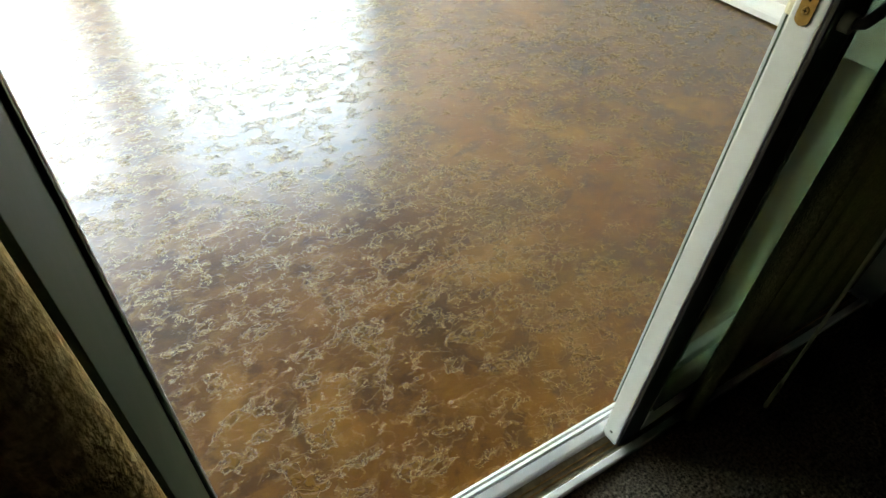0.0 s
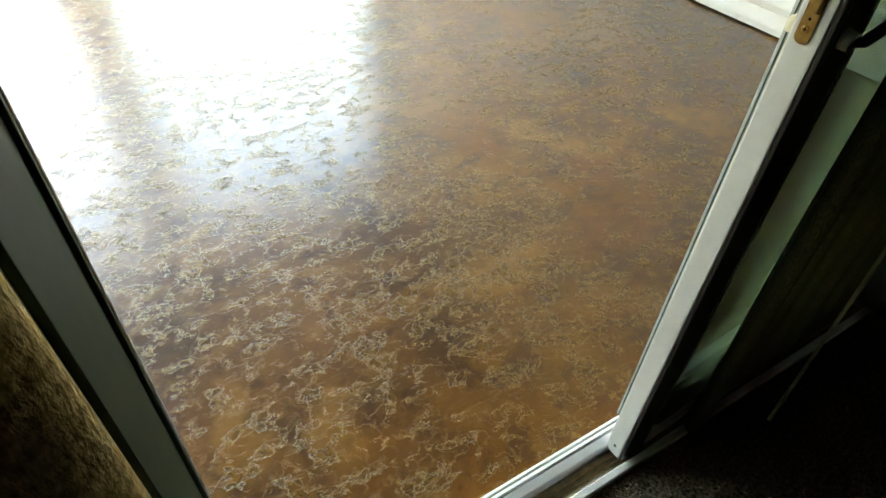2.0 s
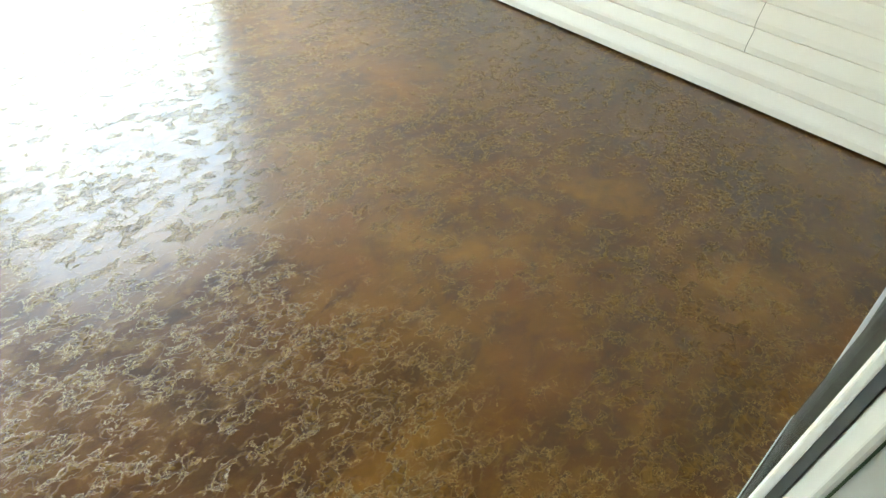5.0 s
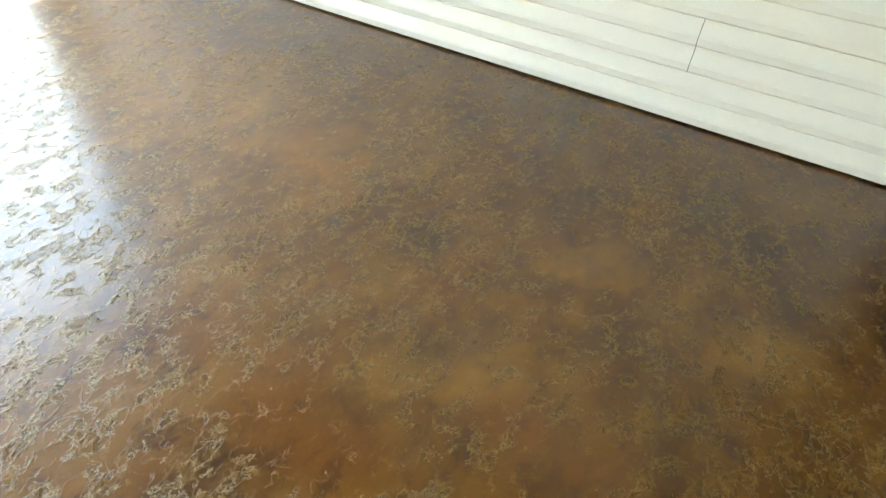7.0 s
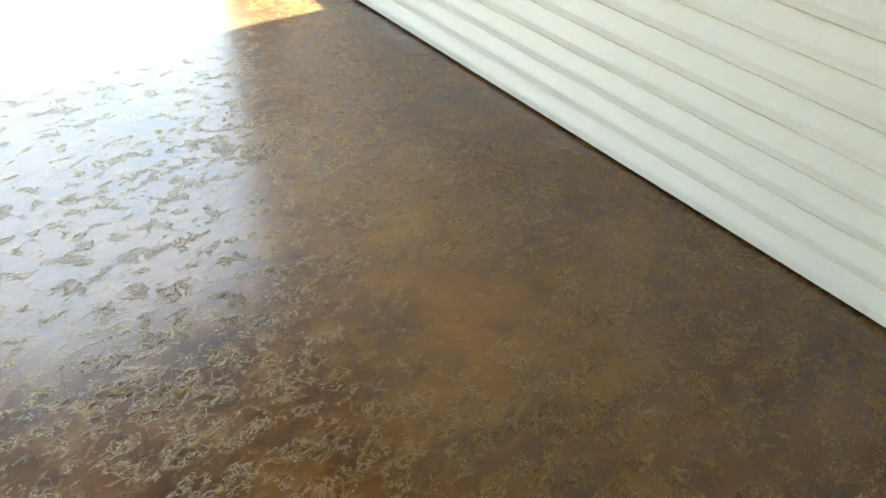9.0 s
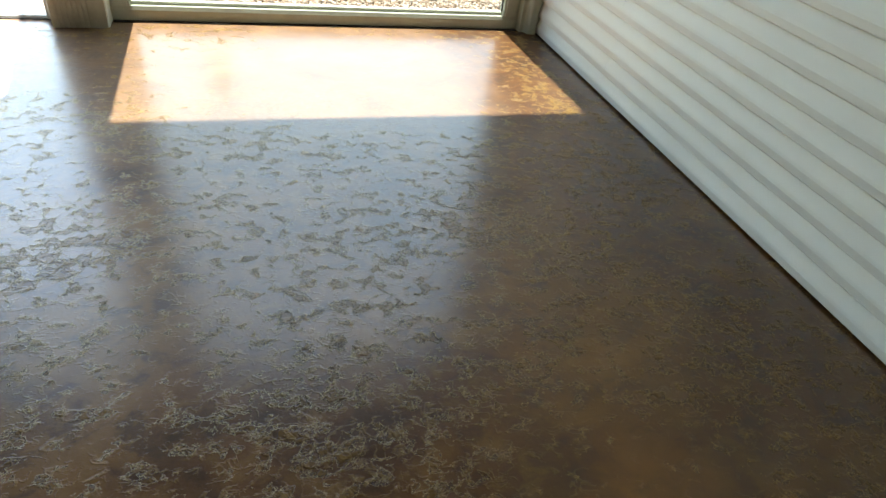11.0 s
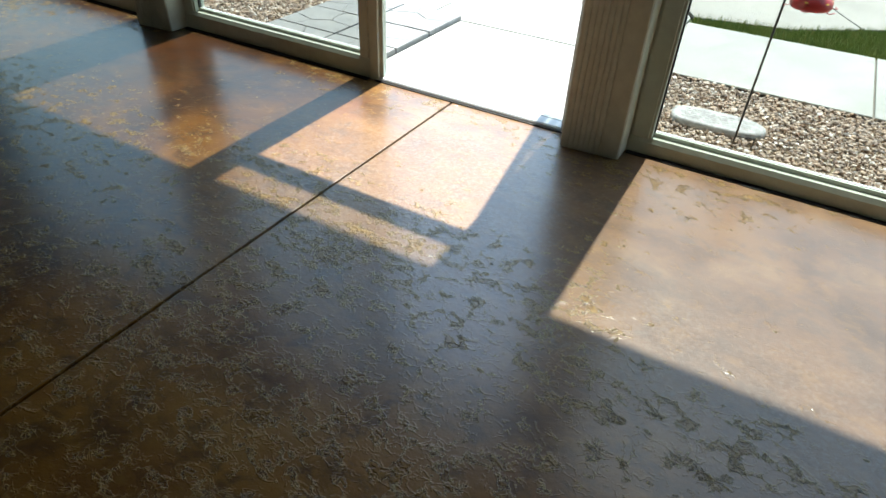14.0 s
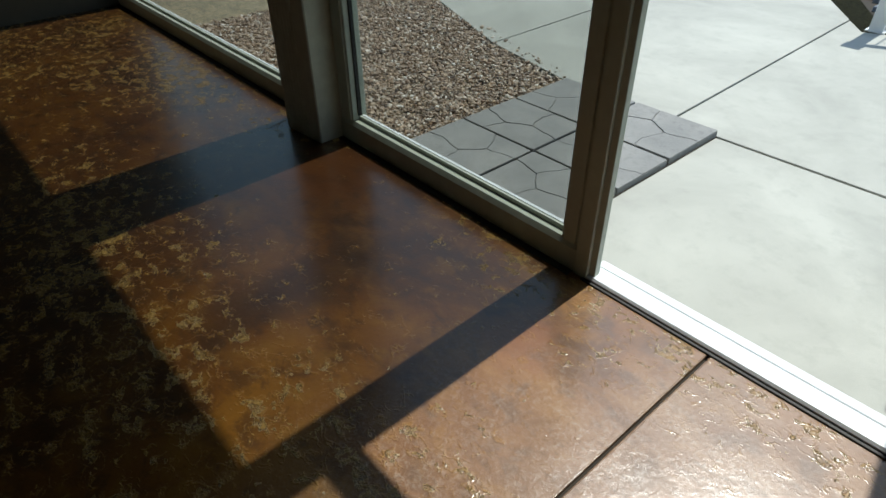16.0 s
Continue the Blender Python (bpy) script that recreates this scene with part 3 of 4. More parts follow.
def window(index, x0, x1, z1, rail=0.10, last=0.10):
    """A fixed window from x0 to x1: glass, stepped rails and stiles."""
    w = holder(f"window_{index}", ((x0 + x1) / 2, 0.06, 0), "tall fixed porch window in almond vinyl", "window", "porch windows", "structure")
    step = lambda a, b, c: [(a, 0.0), (a, b - 0.02), (a + 0.012, b), (0.075, b), (0.075, b + c), (0.085, b + c), (0.085, b), (0.12, b), (0.12, 0.0)]  # noqa: E731
    part("bottom_rail", extruded(step(0.035, rail - 0.02, 0.018), x0, x1, "x"), M_FRAME, w)
    part("top_rail", block(x0, x1, 0.035, 0.12, z1, HEAD + 0.05, 0.003), M_FRAME, w)
    for a, b in ((x0, x0 + 0.10), (x1 - last, x1)):
        part("stile", joined(block(a, b, 0.042, 0.12, rail - 0.02, z1, 0.005), block(a + 0.012, b - 0.012, 0.034, 0.05, rail - 0.02, z1, 0.004)), M_FRAME, w)
    pane = part("pane", block(x0 + 0.09, x1 - last + 0.01, 0.077, 0.083, rail - 0.01, z1 + 0.01, 0), M_GLASS, w)
    for a, b in ((x0 + 0.100, x0 + 0.106), (x1 - last - 0.006, x1 - last)):
        part("gasket", block(a, b, 0.070, 0.090, rail, z1, 0.001), M_BLACK, pane)
    # White on an almond frame: the sunlit edge is put in as colour.
    part("glazing_bead", block(x0 + 0.106, x1 - last - 0.006, 0.0855, 0.100, rail - 0.018, rail + 0.001, 0.002), M_WHITE, pane, "white bead added for the sunlit edge below the glass")
    return w


def dirty_gap(x0, x1):
    """The dark ragged line where the floor meets the frames."""
    rng = np.random.default_rng(int(-x0 * 100))
    k = int((x1 - x0) / 0.03)
    edge = [(x0 + (x1 - x0) * i / k, 0.012 - 0.010 * abs(noise.noise((x0 + i * 0.45, 0.3, 0))) - rng.uniform(0, 0.005)) for i in range(k + 1)]
    return extruded(edge + [(x1, 0.0345), (x0, 0.0345)], 0.0004, 0.004, "z")


for x0, x1 in ((-2.545, -0.14), (-5.41, -3.99), (WEST, -5.70)):
    part("dirty_gap", dirty_gap(x0, x1), M_BLACK, wall_north, "dark ragged line along the foot of the frames")
window(1, -2.555, -0.135, HEAD)
window(2, -5.415, -3.985, HEAD, 0.13, 0.075)
window(3, WEST, -5.690, HEAD, 0.13)


def fluted_post(x0, x1, z1):
    """A boxed post: rounded flutes over the outer two thirds of its face, smooth beside, worn at the foot."""
    n, wide = 7, (x1 - x0) * 0.66
    face = lambda x: -0.106 + 0.022 * (x - x0) / (x1 - x0)  # noqa: E731
    prof = [(x0, face(x0) + 0.006), (x0 + 0.004, face(x0)), (x0 + 0.012, face(x0 + 0.012))]
    for i in range(n):
        w = (wide - 0.014) / n
        u = x0 + 0.014 + w * i
        prof += [(u + w * k, face(u + w * k) - 0.0065 * math.sin(math.pi * k) ** 0.7) for k in (0.0, 0.12, 0.3, 0.5, 0.7, 0.88)]
    prof += [(x0 + wide, face(x0 + wide)), (x0 + wide + 0.006, face(x0 + wide) - 0.005), (x1 - 0.006, face(x1) - 0.005), (x1, face(x1) + 0.001), (x1, 0.10), (x0, 0.10)]
    return extruded(prof, 0.004, z1, "z")


for x0, x1 in ((-2.823, -2.553), (-5.695, -5.412)):
    whole("post", fluted_post(x0, x1, CEIL), M_POST, "almond vinyl-clad post with a fluted face", "post", "porch posts", "structure", ((x0 + x1) / 2, -0.05, 0.0))
corner_prof = [(-0.134, 0.10), (-0.134, -0.004), (-0.128, -0.014), (-0.108, -0.016), (-0.098, -0.022), (-0.090, -0.046), (-0.078, -0.056), (-0.040, -0.058), (-0.030, -0.054), (-0.026, -0.040), (-0.016, -0.034), (-0.004, -0.034), (0.003, -0.03), (0.003, 0.10)]
whole("trim", extruded(corner_prof, 0.003, CEIL, "z"), M_FRAME, "rounded almond vinyl corner trim", "trim", "", "structure", (-0.07, 0.0, 0.0))

# Unseen eave, placed so that its shadow ends the sun patches indoors.
part("fascia", block(WEST - 0.8, 0.8, 0.725, 0.75, 3.756, CEIL + 0.12, 0.004), M_WHITE, wall_north)
part("soffit", block(WEST - 0.8, 0.8, 0.145, 0.720, 3.790, 3.81, 0.002), M_CEIL, wall_north)
part("roof_edge", block(WEST - 0.8, 0.8, 0.205, 0.760, CEIL + 0.125, CEIL + 0.15, 0.004), M_DARK, wall_north)

# ---- sun room: storm door opening ----
door_2 = holder("door_2", (-3.37, 0.08, 0), "almond frame of the open porch door with a white sill", "door frame", "", "structure")
part("jamb", joined(block(-3.985, -3.930, 0.030, 0.075, 0.0, HEAD, 0.004), block(-3.930, -3.905, 0.042, 0.070, 0.0, HEAD, 0.003), block(-3.985, -3.950, 0.075, 0.14, 0.0, HEAD, 0.003)), M_FRAME, door_2)
part("jamb", joined(block(-2.870, -2.823, 0.02, 0.14, 0.0, HEAD, 0.003), block(-2.886, -2.870, 0.09, 0.15, 0.02, HEAD, 0.002)), M_WHITE, door_2)
part("transom_bar", block(-3.945, -2.870, 0.04, 0.12, 2.045, 2.125, 0.003), M_FRAME, door_2)
part("head", block(-3.945, -2.823, 0.035, 0.12, HEAD, HEAD + 0.05, 0.003), M_FRAME, door_2)
part("pane", block(-3.945, -2.870, 0.077, 0.083, 2.125, HEAD, 0), M_GLASS, door_2)
sill_prof = [(0.030, -0.05), (0.030, 0.012), (0.036, 0.020), (0.094, 0.024), (0.098, 0.018), (0.104, 0.018), (0.108, 0.022), (0.150, 0.014), (0.156, 0.006), (0.156, -0.05)]
part("sill", extruded(sill_prof, -3.945, -2.823, "x"), M_WHITE, door_2, "white worn threshold")
part("seal", block(-3.945, -2.823, 0.018, 0.030, -0.01, 0.006, 0.002), M_BLACK, door_2)

# the storm door stands open, nearly square to the wall
HINGE = Vector((-2.868, 0.165, 0.0))
storm = holder("storm_door", (HINGE.x, HINGE.y, OUT), "white glazed storm door standing open outwards", "door")
swing = Matrix.Translation(HINGE) @ Matrix.Rotation(radians(9), 4, "Z")


def swung(bm):
    bm.transform(swing)
    return bm


part("frame", swung(joined(block(-0.016, 0.018, 0.0, 0.10, 0.02, 2.02, 0.003), block(-0.016, 0.018, 0.84, 0.94, 0.02, 2.02, 0.003), block(-0.015, 0.017, 0.10, 0.84, 0.02, 0.24, 0.003), block(-0.015, 0.017, 0.10, 0.84, 1.90, 2.02, 0.003))), M_WHITE, storm)
pane = part("pane", swung(block(-0.003, 0.003, 0.09, 0.85, 0.23, 1.91, 0)), M_GLASS, storm)
part("handle", swung(joined(tube([(-0.016, 0.89, 0.98), (-0.06, 0.89, 0.98)], 0.009), tube([(-0.06, 0.905, 0.98), (-0.062, 0.80, 0.985)], [0.010, 0.007]))), M_TUBE, storm, "black lever handle")
for hz in (0.10, 1.0, 1.85):
    part("hinge", tube([(HINGE.x - 0.014, HINGE.y - 0.004, hz), (HINGE.x - 0.014, HINGE.y - 0.004, hz + 0.07)], 0.007), M_STEEL, storm)
closer = holder("door_closer", (-2.93, 0.10, 0.60), "black pneumatic door closer on a white bracket", "door closer")
part("bracket", joined(block(-2.955, -2.884, 0.085, 0.115, 0.600, 0.612, 0.002), block(-2.892, -2.884, 0.085, 0.115, 0.575, 0.640, 0.002)), M_WHITE, closer)
part("pin", tube([(-2.945, 0.10, 0.588), (-2.945, 0.10, 0.635)], 0.005), M_STEEL, closer)
part("rod", tube([(-2.945, 0.10, 0.628), (-2.941, 0.19, 0.652)], 0.004), M_STEEL, closer)
part("cylinder", tube([(-2.941, 0.180, 0.650), (-2.941, 0.186, 0.651), (-2.928, 0.45, 0.672), (-2.928, 0.455, 0.672)], [0.012, 0.019, 0.019, 0.012], 18), M_TUBE, closer)

# ---- house wall and sliding door ----
JL, JR = -3.107, -1.40          # clear opening of the sliding door
wall_south = tagged(new("wall_south", mesh_of("wall_south", joined(block(WEST, JL - 0.04, -5.17, SOUTH, -0.15, CEIL, 0), block(JR + 0.04, 0.2, -5.17, SOUTH, -0.15, CEIL, 0), block(JL - 0.04, JR + 0.04, -5.17, SOUTH, 2.10, CEIL, 0)), M_DARK)), "dark grey-green house wall with the sliding door opening", "wall", "", "structure")
part("base_strip", joined(block(JR + 0.04, 0.0, SOUTH, -5.038, 0.0, 0.012, 0.001), block(WEST, JL - 0.04, SOUTH, SOUTH + 0.010, 0.001, 0.016, 0.002)), M_WHITE, wall_south, "thin white strip at the foot")
door_1 = holder("door_1", (-2.25, -5.08, 0), "white vinyl sliding patio door pushed open", "sliding door", "", "structure")
part("jamb", joined(block(JL - 0.04, JL + 0.003, -4.996, -4.985, -0.02, 2.10, 0.002), block(JL - 0.04, JL - 0.003, -5.19, -4.997, -0.02, 2.10, 0)), M_WHITE, door_1)
part("jamb_liner", joined(block(JL - 0.003, JL + 0.001, -5.236, -4.998, 0.022, 2.06, 0.001), block(JL + 0.001, JL + 0.005, -5.060, -5.045, 0.022, 2.06, 0.001)), M_LINER, door_1, "dark green-grey jamb liner")
part("jamb", joined(block(JR, JR + 0.04, -5.19, -5.042, -0.02, 2.10, 0.002), block(JR - 0.004, JR + 0.030, -5.042, -5.038, 0.0, 2.10, 0.001)), M_WHITE, door_1)
part("head", block(JL, JR, -5.19, -4.985, 2.06, 2.10, 0.003), M_WHITE, door_1)
sill = [(-5.128, -0.03), (-5.128, 0.018), (-5.124, 0.022), (-5.111, 0.022), (-5.108, 0.018), (-5.106, 0.004), (-5.063, 0.004), (-5.061, 0.020), (-5.057, 0.023), (-5.037, 0.025), (-5.0355, 0.013), (-5.0325, 0.013), (-5.031, 0.025), (-5.0235, 0.023), (-5.0215, 0.012), (-5.0185, 0.012), (-5.017, 0.019), (-5.011, 0.017), (-5.008, 0.002), (-5.008, -0.03)]


def out_of_square(bm):
    """The sill lies a little askew in its opening."""
    for v in bm.verts:
        v.co.y -= 0.045 * (v.co.x + 2.5)
    return bm


part("sill", out_of_square(extruded(sill, JL, JR, "x")), M_SILL, door_1, "white door sill with raised rails")
part("sill_gap", out_of_square(joined(extruded([(-5.0353, 0.0135), (-5.0327, 0.0135), (-5.0327, 0.0145), (-5.0353, 0.0145)], JL, JR, "x"), extruded([(-5.0213, 0.0125), (-5.0187, 0.0125), (-5.0187, 0.0132), (-5.0213, 0.0132)], JL, JR, "x"))), M_BLACK, door_1, "thin dark line in the sill")
part("track", out_of_square(extruded([(-5.1058, 0.0045), (-5.1045, 0.009), (-5.1000, 0.0062), (-5.0700, 0.0058), (-5.0650, 0.008), (-5.0632, 0.0045)], JL, JR, "x")), M_TRACK, door_1, "dusty brown roller track")
for ry in (-5.092, -5.080):
    part("rail", out_of_square(extruded([(ry - 0.0018, 0.005), (ry - 0.0010, 0.0105), (ry + 0.0010, 0.0105), (ry + 0.0018, 0.005)], JL, JR, "x")), M_BRASS, door_1, "thin worn rail")

# sliding panel, on the inner track, its lock edge facing the opening
LX = -2.330
panel = part("sliding_panel", joined(block(LX, LX + 0.075, -5.102, -5.062, 0.012, 2.06, 0.003), block(JR - 0.075, JR, -5.112, -5.066, 0.018, 2.06, 0.004), block(LX + 0.075, JR - 0.075, -5.110, -5.068, 0.018, 0.10, 0.004), block(LX + 0.075, JR - 0.075, -5.110, -5.068, 1.98, 2.06, 0.004)), M_WHITE, door_1)
part("pane", block(LX + 0.07, JR - 0.07, -5.090, -5.084, 0.09, 1.99, 0), M_DUSTY, panel)
# Backlit shade is put into the dark green colour of this inner face.
part("inner_stile", block(LX + 0.006, LX + 0.073, -5.1085, -5.1025, 0.018, 2.06, 0.002), M_INNER, panel, "inner face of the stile, coloured dark as backlit")
part("weatherstrip", block(LX + 0.002, LX + 0.008, -5.1095, -5.1025, 0.02, 2.05, 0.002), M_BLACK, panel)
part("gasket", joined(block(LX + 0.075, LX + 0.078, -5.1085, -5.067, 0.10, 1.98, 0.001), block(LX + 0.083, JR - 0.083, -5.112, -5.067, 0.10, 0.108, 0.001)), M_BLACK, panel)


def lock_plate(zc):
    """A long plate with round ends; the hook's pocket is a separate black patch."""
    bm = bmesh.new()
    ring = []
    for a in range(0, 360, 15):
        s, c = math.sin(radians(a)), math.cos(radians(a))
        ring.append((-5.080 + 0.0098 * c, zc + (0.078 if s >= 0 else -0.078) + 0.0098 * s))
    one = [bm.verts.new((LX - 0.0022, y, z)) for y, z in ring]
    two = [bm.verts.new((LX + 0.001, y, z)) for y, z in ring]
    bm.faces.new(one)
    for i in range(len(ring)):
        bm.faces.new((one[i], one[(i + 1) % len(ring)], two[(i + 1) % len(ring)], two[i]))
    bmesh.ops.recalc_face_normals(bm, faces=bm.faces)
    return bm


ZC = 1.082
part("lock_plate", lock_plate(ZC), M_BRASS, panel, "tarnished brass mortise lock plate")
for side in (-1, 1):
    zs = ZC + side * 0.070
    part("screw", tube([(LX - 0.0018, -5.080, zs), (LX - 0.0030, -5.080, zs), (LX - 0.0034, -5.080, zs)], [0.0046, 0.0046, 0.0036], 16), M_BRASS, panel, "worn cross-head screw")
    part("slot", joined(block(LX - 0.0036, LX - 0.0033, -5.0826, -5.0774, zs - 0.0006, zs + 0.0006, 0), block(LX - 0.0036, LX - 0.0033, -5.0806, -5.0794, zs - 0.0026, zs + 0.0026, 0)), M_VOID, panel, "dark cross slot")
    part("pin_hole", tube([(LX - 0.0018, -5.080, zs - side * 0.012), (LX - 0.0024, -5.080, zs - side * 0.012)], 0.0018, 10), M_VOID, panel, "small dark hole")
# Flat near-black patch stands in for the shade inside the pocket.
part("pocket", joined(block(LX - 0.0026, LX - 0.0018, -5.0855, -5.0745, ZC - 0.050, ZC + 0.050, 0)), M_VOID, panel, "black patch for the shade in the lock pocket")
part("hook", joined(block(LX - 0.0045, LX - 0.002, -5.0850, -5.0750, ZC - 0.050, ZC - 0.018, 0.001), block(LX - 0.0045, LX - 0.002, -5.0850, -5.0750, ZC + 0.030, ZC + 0.050, 0.001), tube([(LX - 0.004, -5.0868, ZC - 0.05), (LX - 0.004, -5.0868, ZC + 0.04)], 0.0012, 8)), M_BRASS, panel, "worn brass hook")
# outside pull, ivory, and inside lever
part("outer_handle", joined(block(LX + 0.024, LX + 0.052, -5.063, -5.052, ZC - 0.10, ZC + 0.20, 0.004), block(LX + 0.022, LX + 0.054, -5.054, -5.022, ZC - 0.042, ZC + 0.028, 0.006), tube([(LX + 0.042, -5.034, ZC + 0.02), (LX + 0.042, -5.032, ZC + 0.19)], 0.007), tube([(LX + 0.042, -5.058, ZC + 0.18), (LX + 0.042, -5.034, ZC + 0.19)], 0.007), block(LX + 0.028, LX + 0.050, -5.056, -5.040, ZC - 0.095, ZC - 0.074, 0.005)), M_IVORY, panel, "yellowed ivory pull handle")
part("handle_base", joined(block(LX + 0.006, LX + 0.020, -5.113, -5.1065, ZC - 0.106, ZC + 0.15, 0.003), block(LX + 0.020, LX + 0.044, -5.110, -5.1065, ZC - 0.09, ZC + 0.13, 0.002)), M_INNER, panel)
part("thumb_latch", joined(tube([(LX + 0.026, -5.108, ZC - 0.014), (LX + 0.026, -5.122, ZC - 0.014)], 0.008, 16), beam((LX + 0.026, -5.119, ZC - 0.014), (LX + 0.034, -5.121, ZC + 0.030), 0.006, 0.010)), M_KNOB, panel, "grey latch lever")
part("handle_knob", joined(tube([(LX + 0.026, -5.110, ZC - 0.074), (LX + 0.026, -5.111, ZC - 0.074), (LX + 0.026, -5.126, ZC - 0.075)], [0.011, 0.0125, 0.0115], 20)), M_KNOB, panel, "grey plastic knob of the grip")
part("handle_grip", tube([(LX + 0.028, -5.122, ZC - 0.075), (LX + 0.034, -5.132, ZC - 0.073), (LX + 0.050, -5.142, ZC - 0.052), (LX + 0.062, -5.150, ZC - 0.018), (LX + 0.066, -5.154, ZC + 0.04), (LX + 0.058, -5.148, ZC + 0.10), (LX + 0.036, -5.112, ZC + 0.115)], 0.007), M_TUBE, panel, "dark curved grip")
part("cover_cap", tube([(LX - 0.001, -5.082, 0.045), (LX + 0.002, -5.082, 0.045)], 0.0035), M_BLACK, panel)

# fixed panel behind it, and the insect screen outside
fixed = part("fixed_panel", joined(block(-2.252, -2.110, -5.0605, -5.016, 0.02, 2.06, 0.004), block(JR - 0.07, JR, -5.056, -5.026, 0.02, 2.06, 0.004), block(-2.135, JR - 0.07, -5.054, -5.028, 0.02, 0.10, 0.004), block(-2.135, JR - 0.07, -5.054, -5.028, 1.98, 2.06, 0.004)), M_WHITE_DIM, door_1)
# Raised strip: the groove's shade is put in as a dark colour.
part("groove", block(-2.2532, -2.2500, -5.0245, -5.0225, 0.022, 2.05, 0), M_LINER, fixed, "dark strip for the shade in a narrow groove")
part("pane", block(-2.10, JR - 0.06, -5.038, -5.032, 0.09, 1.99, 0), M_CLEAR, fixed)
screen_door = part("screen_panel", joined(block(-2.172, -2.150, -5.0045, -4.996, 0.02, 2.05, 0.002), block(-2.125, JR - 0.01, -5.0255, -5.0225, 0.02, 0.04, 0.001), block(-2.125, JR - 0.01, -5.0255, -5.0225, 2.03, 2.05, 0.001)), M_WHITE, door_1)
part("screen_channel", block(-2.165, -2.125, -5.0145, -5.005, 0.02, 2.05, 0.001), M_GROOVE, screen_door, "dark grey channel")
part("insect_mesh", block(-2.128, JR - 0.01, -5.0245, -5.0240, 0.03, 2.03, 0), M_SCREEN, screen_door)

# ---- house room ----
tagged(new("floor_carpet", mesh_of("floor_carpet", extruded([(-7.0, -9.6), (1.0, -9.6), (1.0, -5.20), (JR, -5.20), (JR, -5.174), (JL, -5.098), (JL, -5.20), (-7.0, -5.20)], -0.10, 0.009, "z"), M_CARPET)), "speckled brown carpet inside the house", "carpet", "", "structure")
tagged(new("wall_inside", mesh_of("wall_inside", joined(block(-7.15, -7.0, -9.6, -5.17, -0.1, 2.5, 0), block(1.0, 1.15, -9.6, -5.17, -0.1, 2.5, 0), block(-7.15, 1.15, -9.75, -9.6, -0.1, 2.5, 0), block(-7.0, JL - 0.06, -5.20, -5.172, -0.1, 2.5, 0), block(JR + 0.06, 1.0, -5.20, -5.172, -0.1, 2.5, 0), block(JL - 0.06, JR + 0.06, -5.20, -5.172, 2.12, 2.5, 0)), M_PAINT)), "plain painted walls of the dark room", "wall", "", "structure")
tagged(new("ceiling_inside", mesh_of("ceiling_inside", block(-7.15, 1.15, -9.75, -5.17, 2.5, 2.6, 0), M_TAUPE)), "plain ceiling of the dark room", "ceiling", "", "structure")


def curtain(x0, x1, y, folds, depth, z1, label, cloth=M_CLOTH_DIM):
    """A hanging cloth with rounded folds that open towards the hem."""
    bm = bmesh.new()
    cols, rows = folds * 14, 16
    grid = []
    for j in range(rows + 1):
        h = j / rows
        line = []
        for i in range(cols + 1):
            u = i / cols
            a = depth * (1.0 - 0.35 * h) * math.sin(2 * math.pi * folds * u + 0.5 * math.sin(7 * u)) + 0.006 * noise.noise((u * 9, h * 3, x0))
            line.append(bm.verts.new((x0 + (x1 - x0) * u, y + a, 0.026 + h * (z1 - 0.026))))
        grid.append(line)
    for j in range(rows):
        for i in range(cols):
            bm.faces.new((grid[j][i], grid[j][i + 1], grid[j + 1][i + 1], grid[j + 1][i])).smooth = True
    back = bmesh.ops.solidify(bm, geom=list(bm.faces), thickness=0.004)
    if cloth is M_CLOTH:
        bm = joined(bm, tube([(x1 - 0.018, y, 0.012), (x1 - 0.016, y - 0.004, 0.9), (x1 - 0.020, y, z1)], 0.018, 24))
    else:
        bm = joined(bm, tube([(x0 + 0.020, y - 0.017, 0.026), (x0 + 0.021, y - 0.019, 0.9), (x0 + 0.020, y - 0.017, z1)], 0.019, 24))
    return whole("curtain", bm, cloth, label, "curtain", "door curtains", "", ((x0 + x1) / 2, y, 0.012))


curtain(-3.75, -3.106, -5.262, 5, 0.018, 2.25, "tan woven curtain gathered beside the patio door", M_CLOTH)
curtain(-2.150, -1.12, -5.126, 9, 0.003, 2.25, "curtain hanging in front of the glass, its cloth coloured for shade")
rod = holder("curtain_rod", (-2.4, -5.26, 2.28), "dark metal curtain rod over the door", "curtain rod")
part("rod", tube([(-3.85, -5.26, 2.28), (-1.0, -5.26, 2.28)], 0.012), M_TUBE, rod)
for x in (-3.82, -1.03):
    part("rod_bracket", joined(block(x - 0.01, x + 0.01, -5.27, -5.20, 2.25, 2.27, 0.002), block(x - 0.015, x + 0.015, -5.206, -5.199, 2.20, 2.32, 0.002)), M_TUBE, rod)

# Added stick for a thin pale streak; its hook and grip are made up.
wand = holder("streak_stick", (-2.06, -5.245, 0.22), "pale olive stick added for a thin pale streak by the dark curtain", "curtain wand")
part("stick", tube([(-2.330, -5.250, 1.80), (-2.142, -5.247, 0.70), (-2.060, -5.245, 0.22)], 0.0035, 8), M_STREAK, wand)
part("grip", tube([(-2.063, -5.245, 0.24), (-2.0625, -5.245, 0.235), (-2.046, -5.244, 0.13), (-2.0455, -5.244, 0.127)], [0.003, 0.005, 0.005, 0.003], 10), M_STREAK, wand)
part("hook", tube([(-2.330, -5.250, 1.80), (-2.345, -5.252, 1.90), (-2.362, -5.256, 2.26), (-2.362, -5.262, 2.268)], 0.002, 6), M_STEEL, wand)

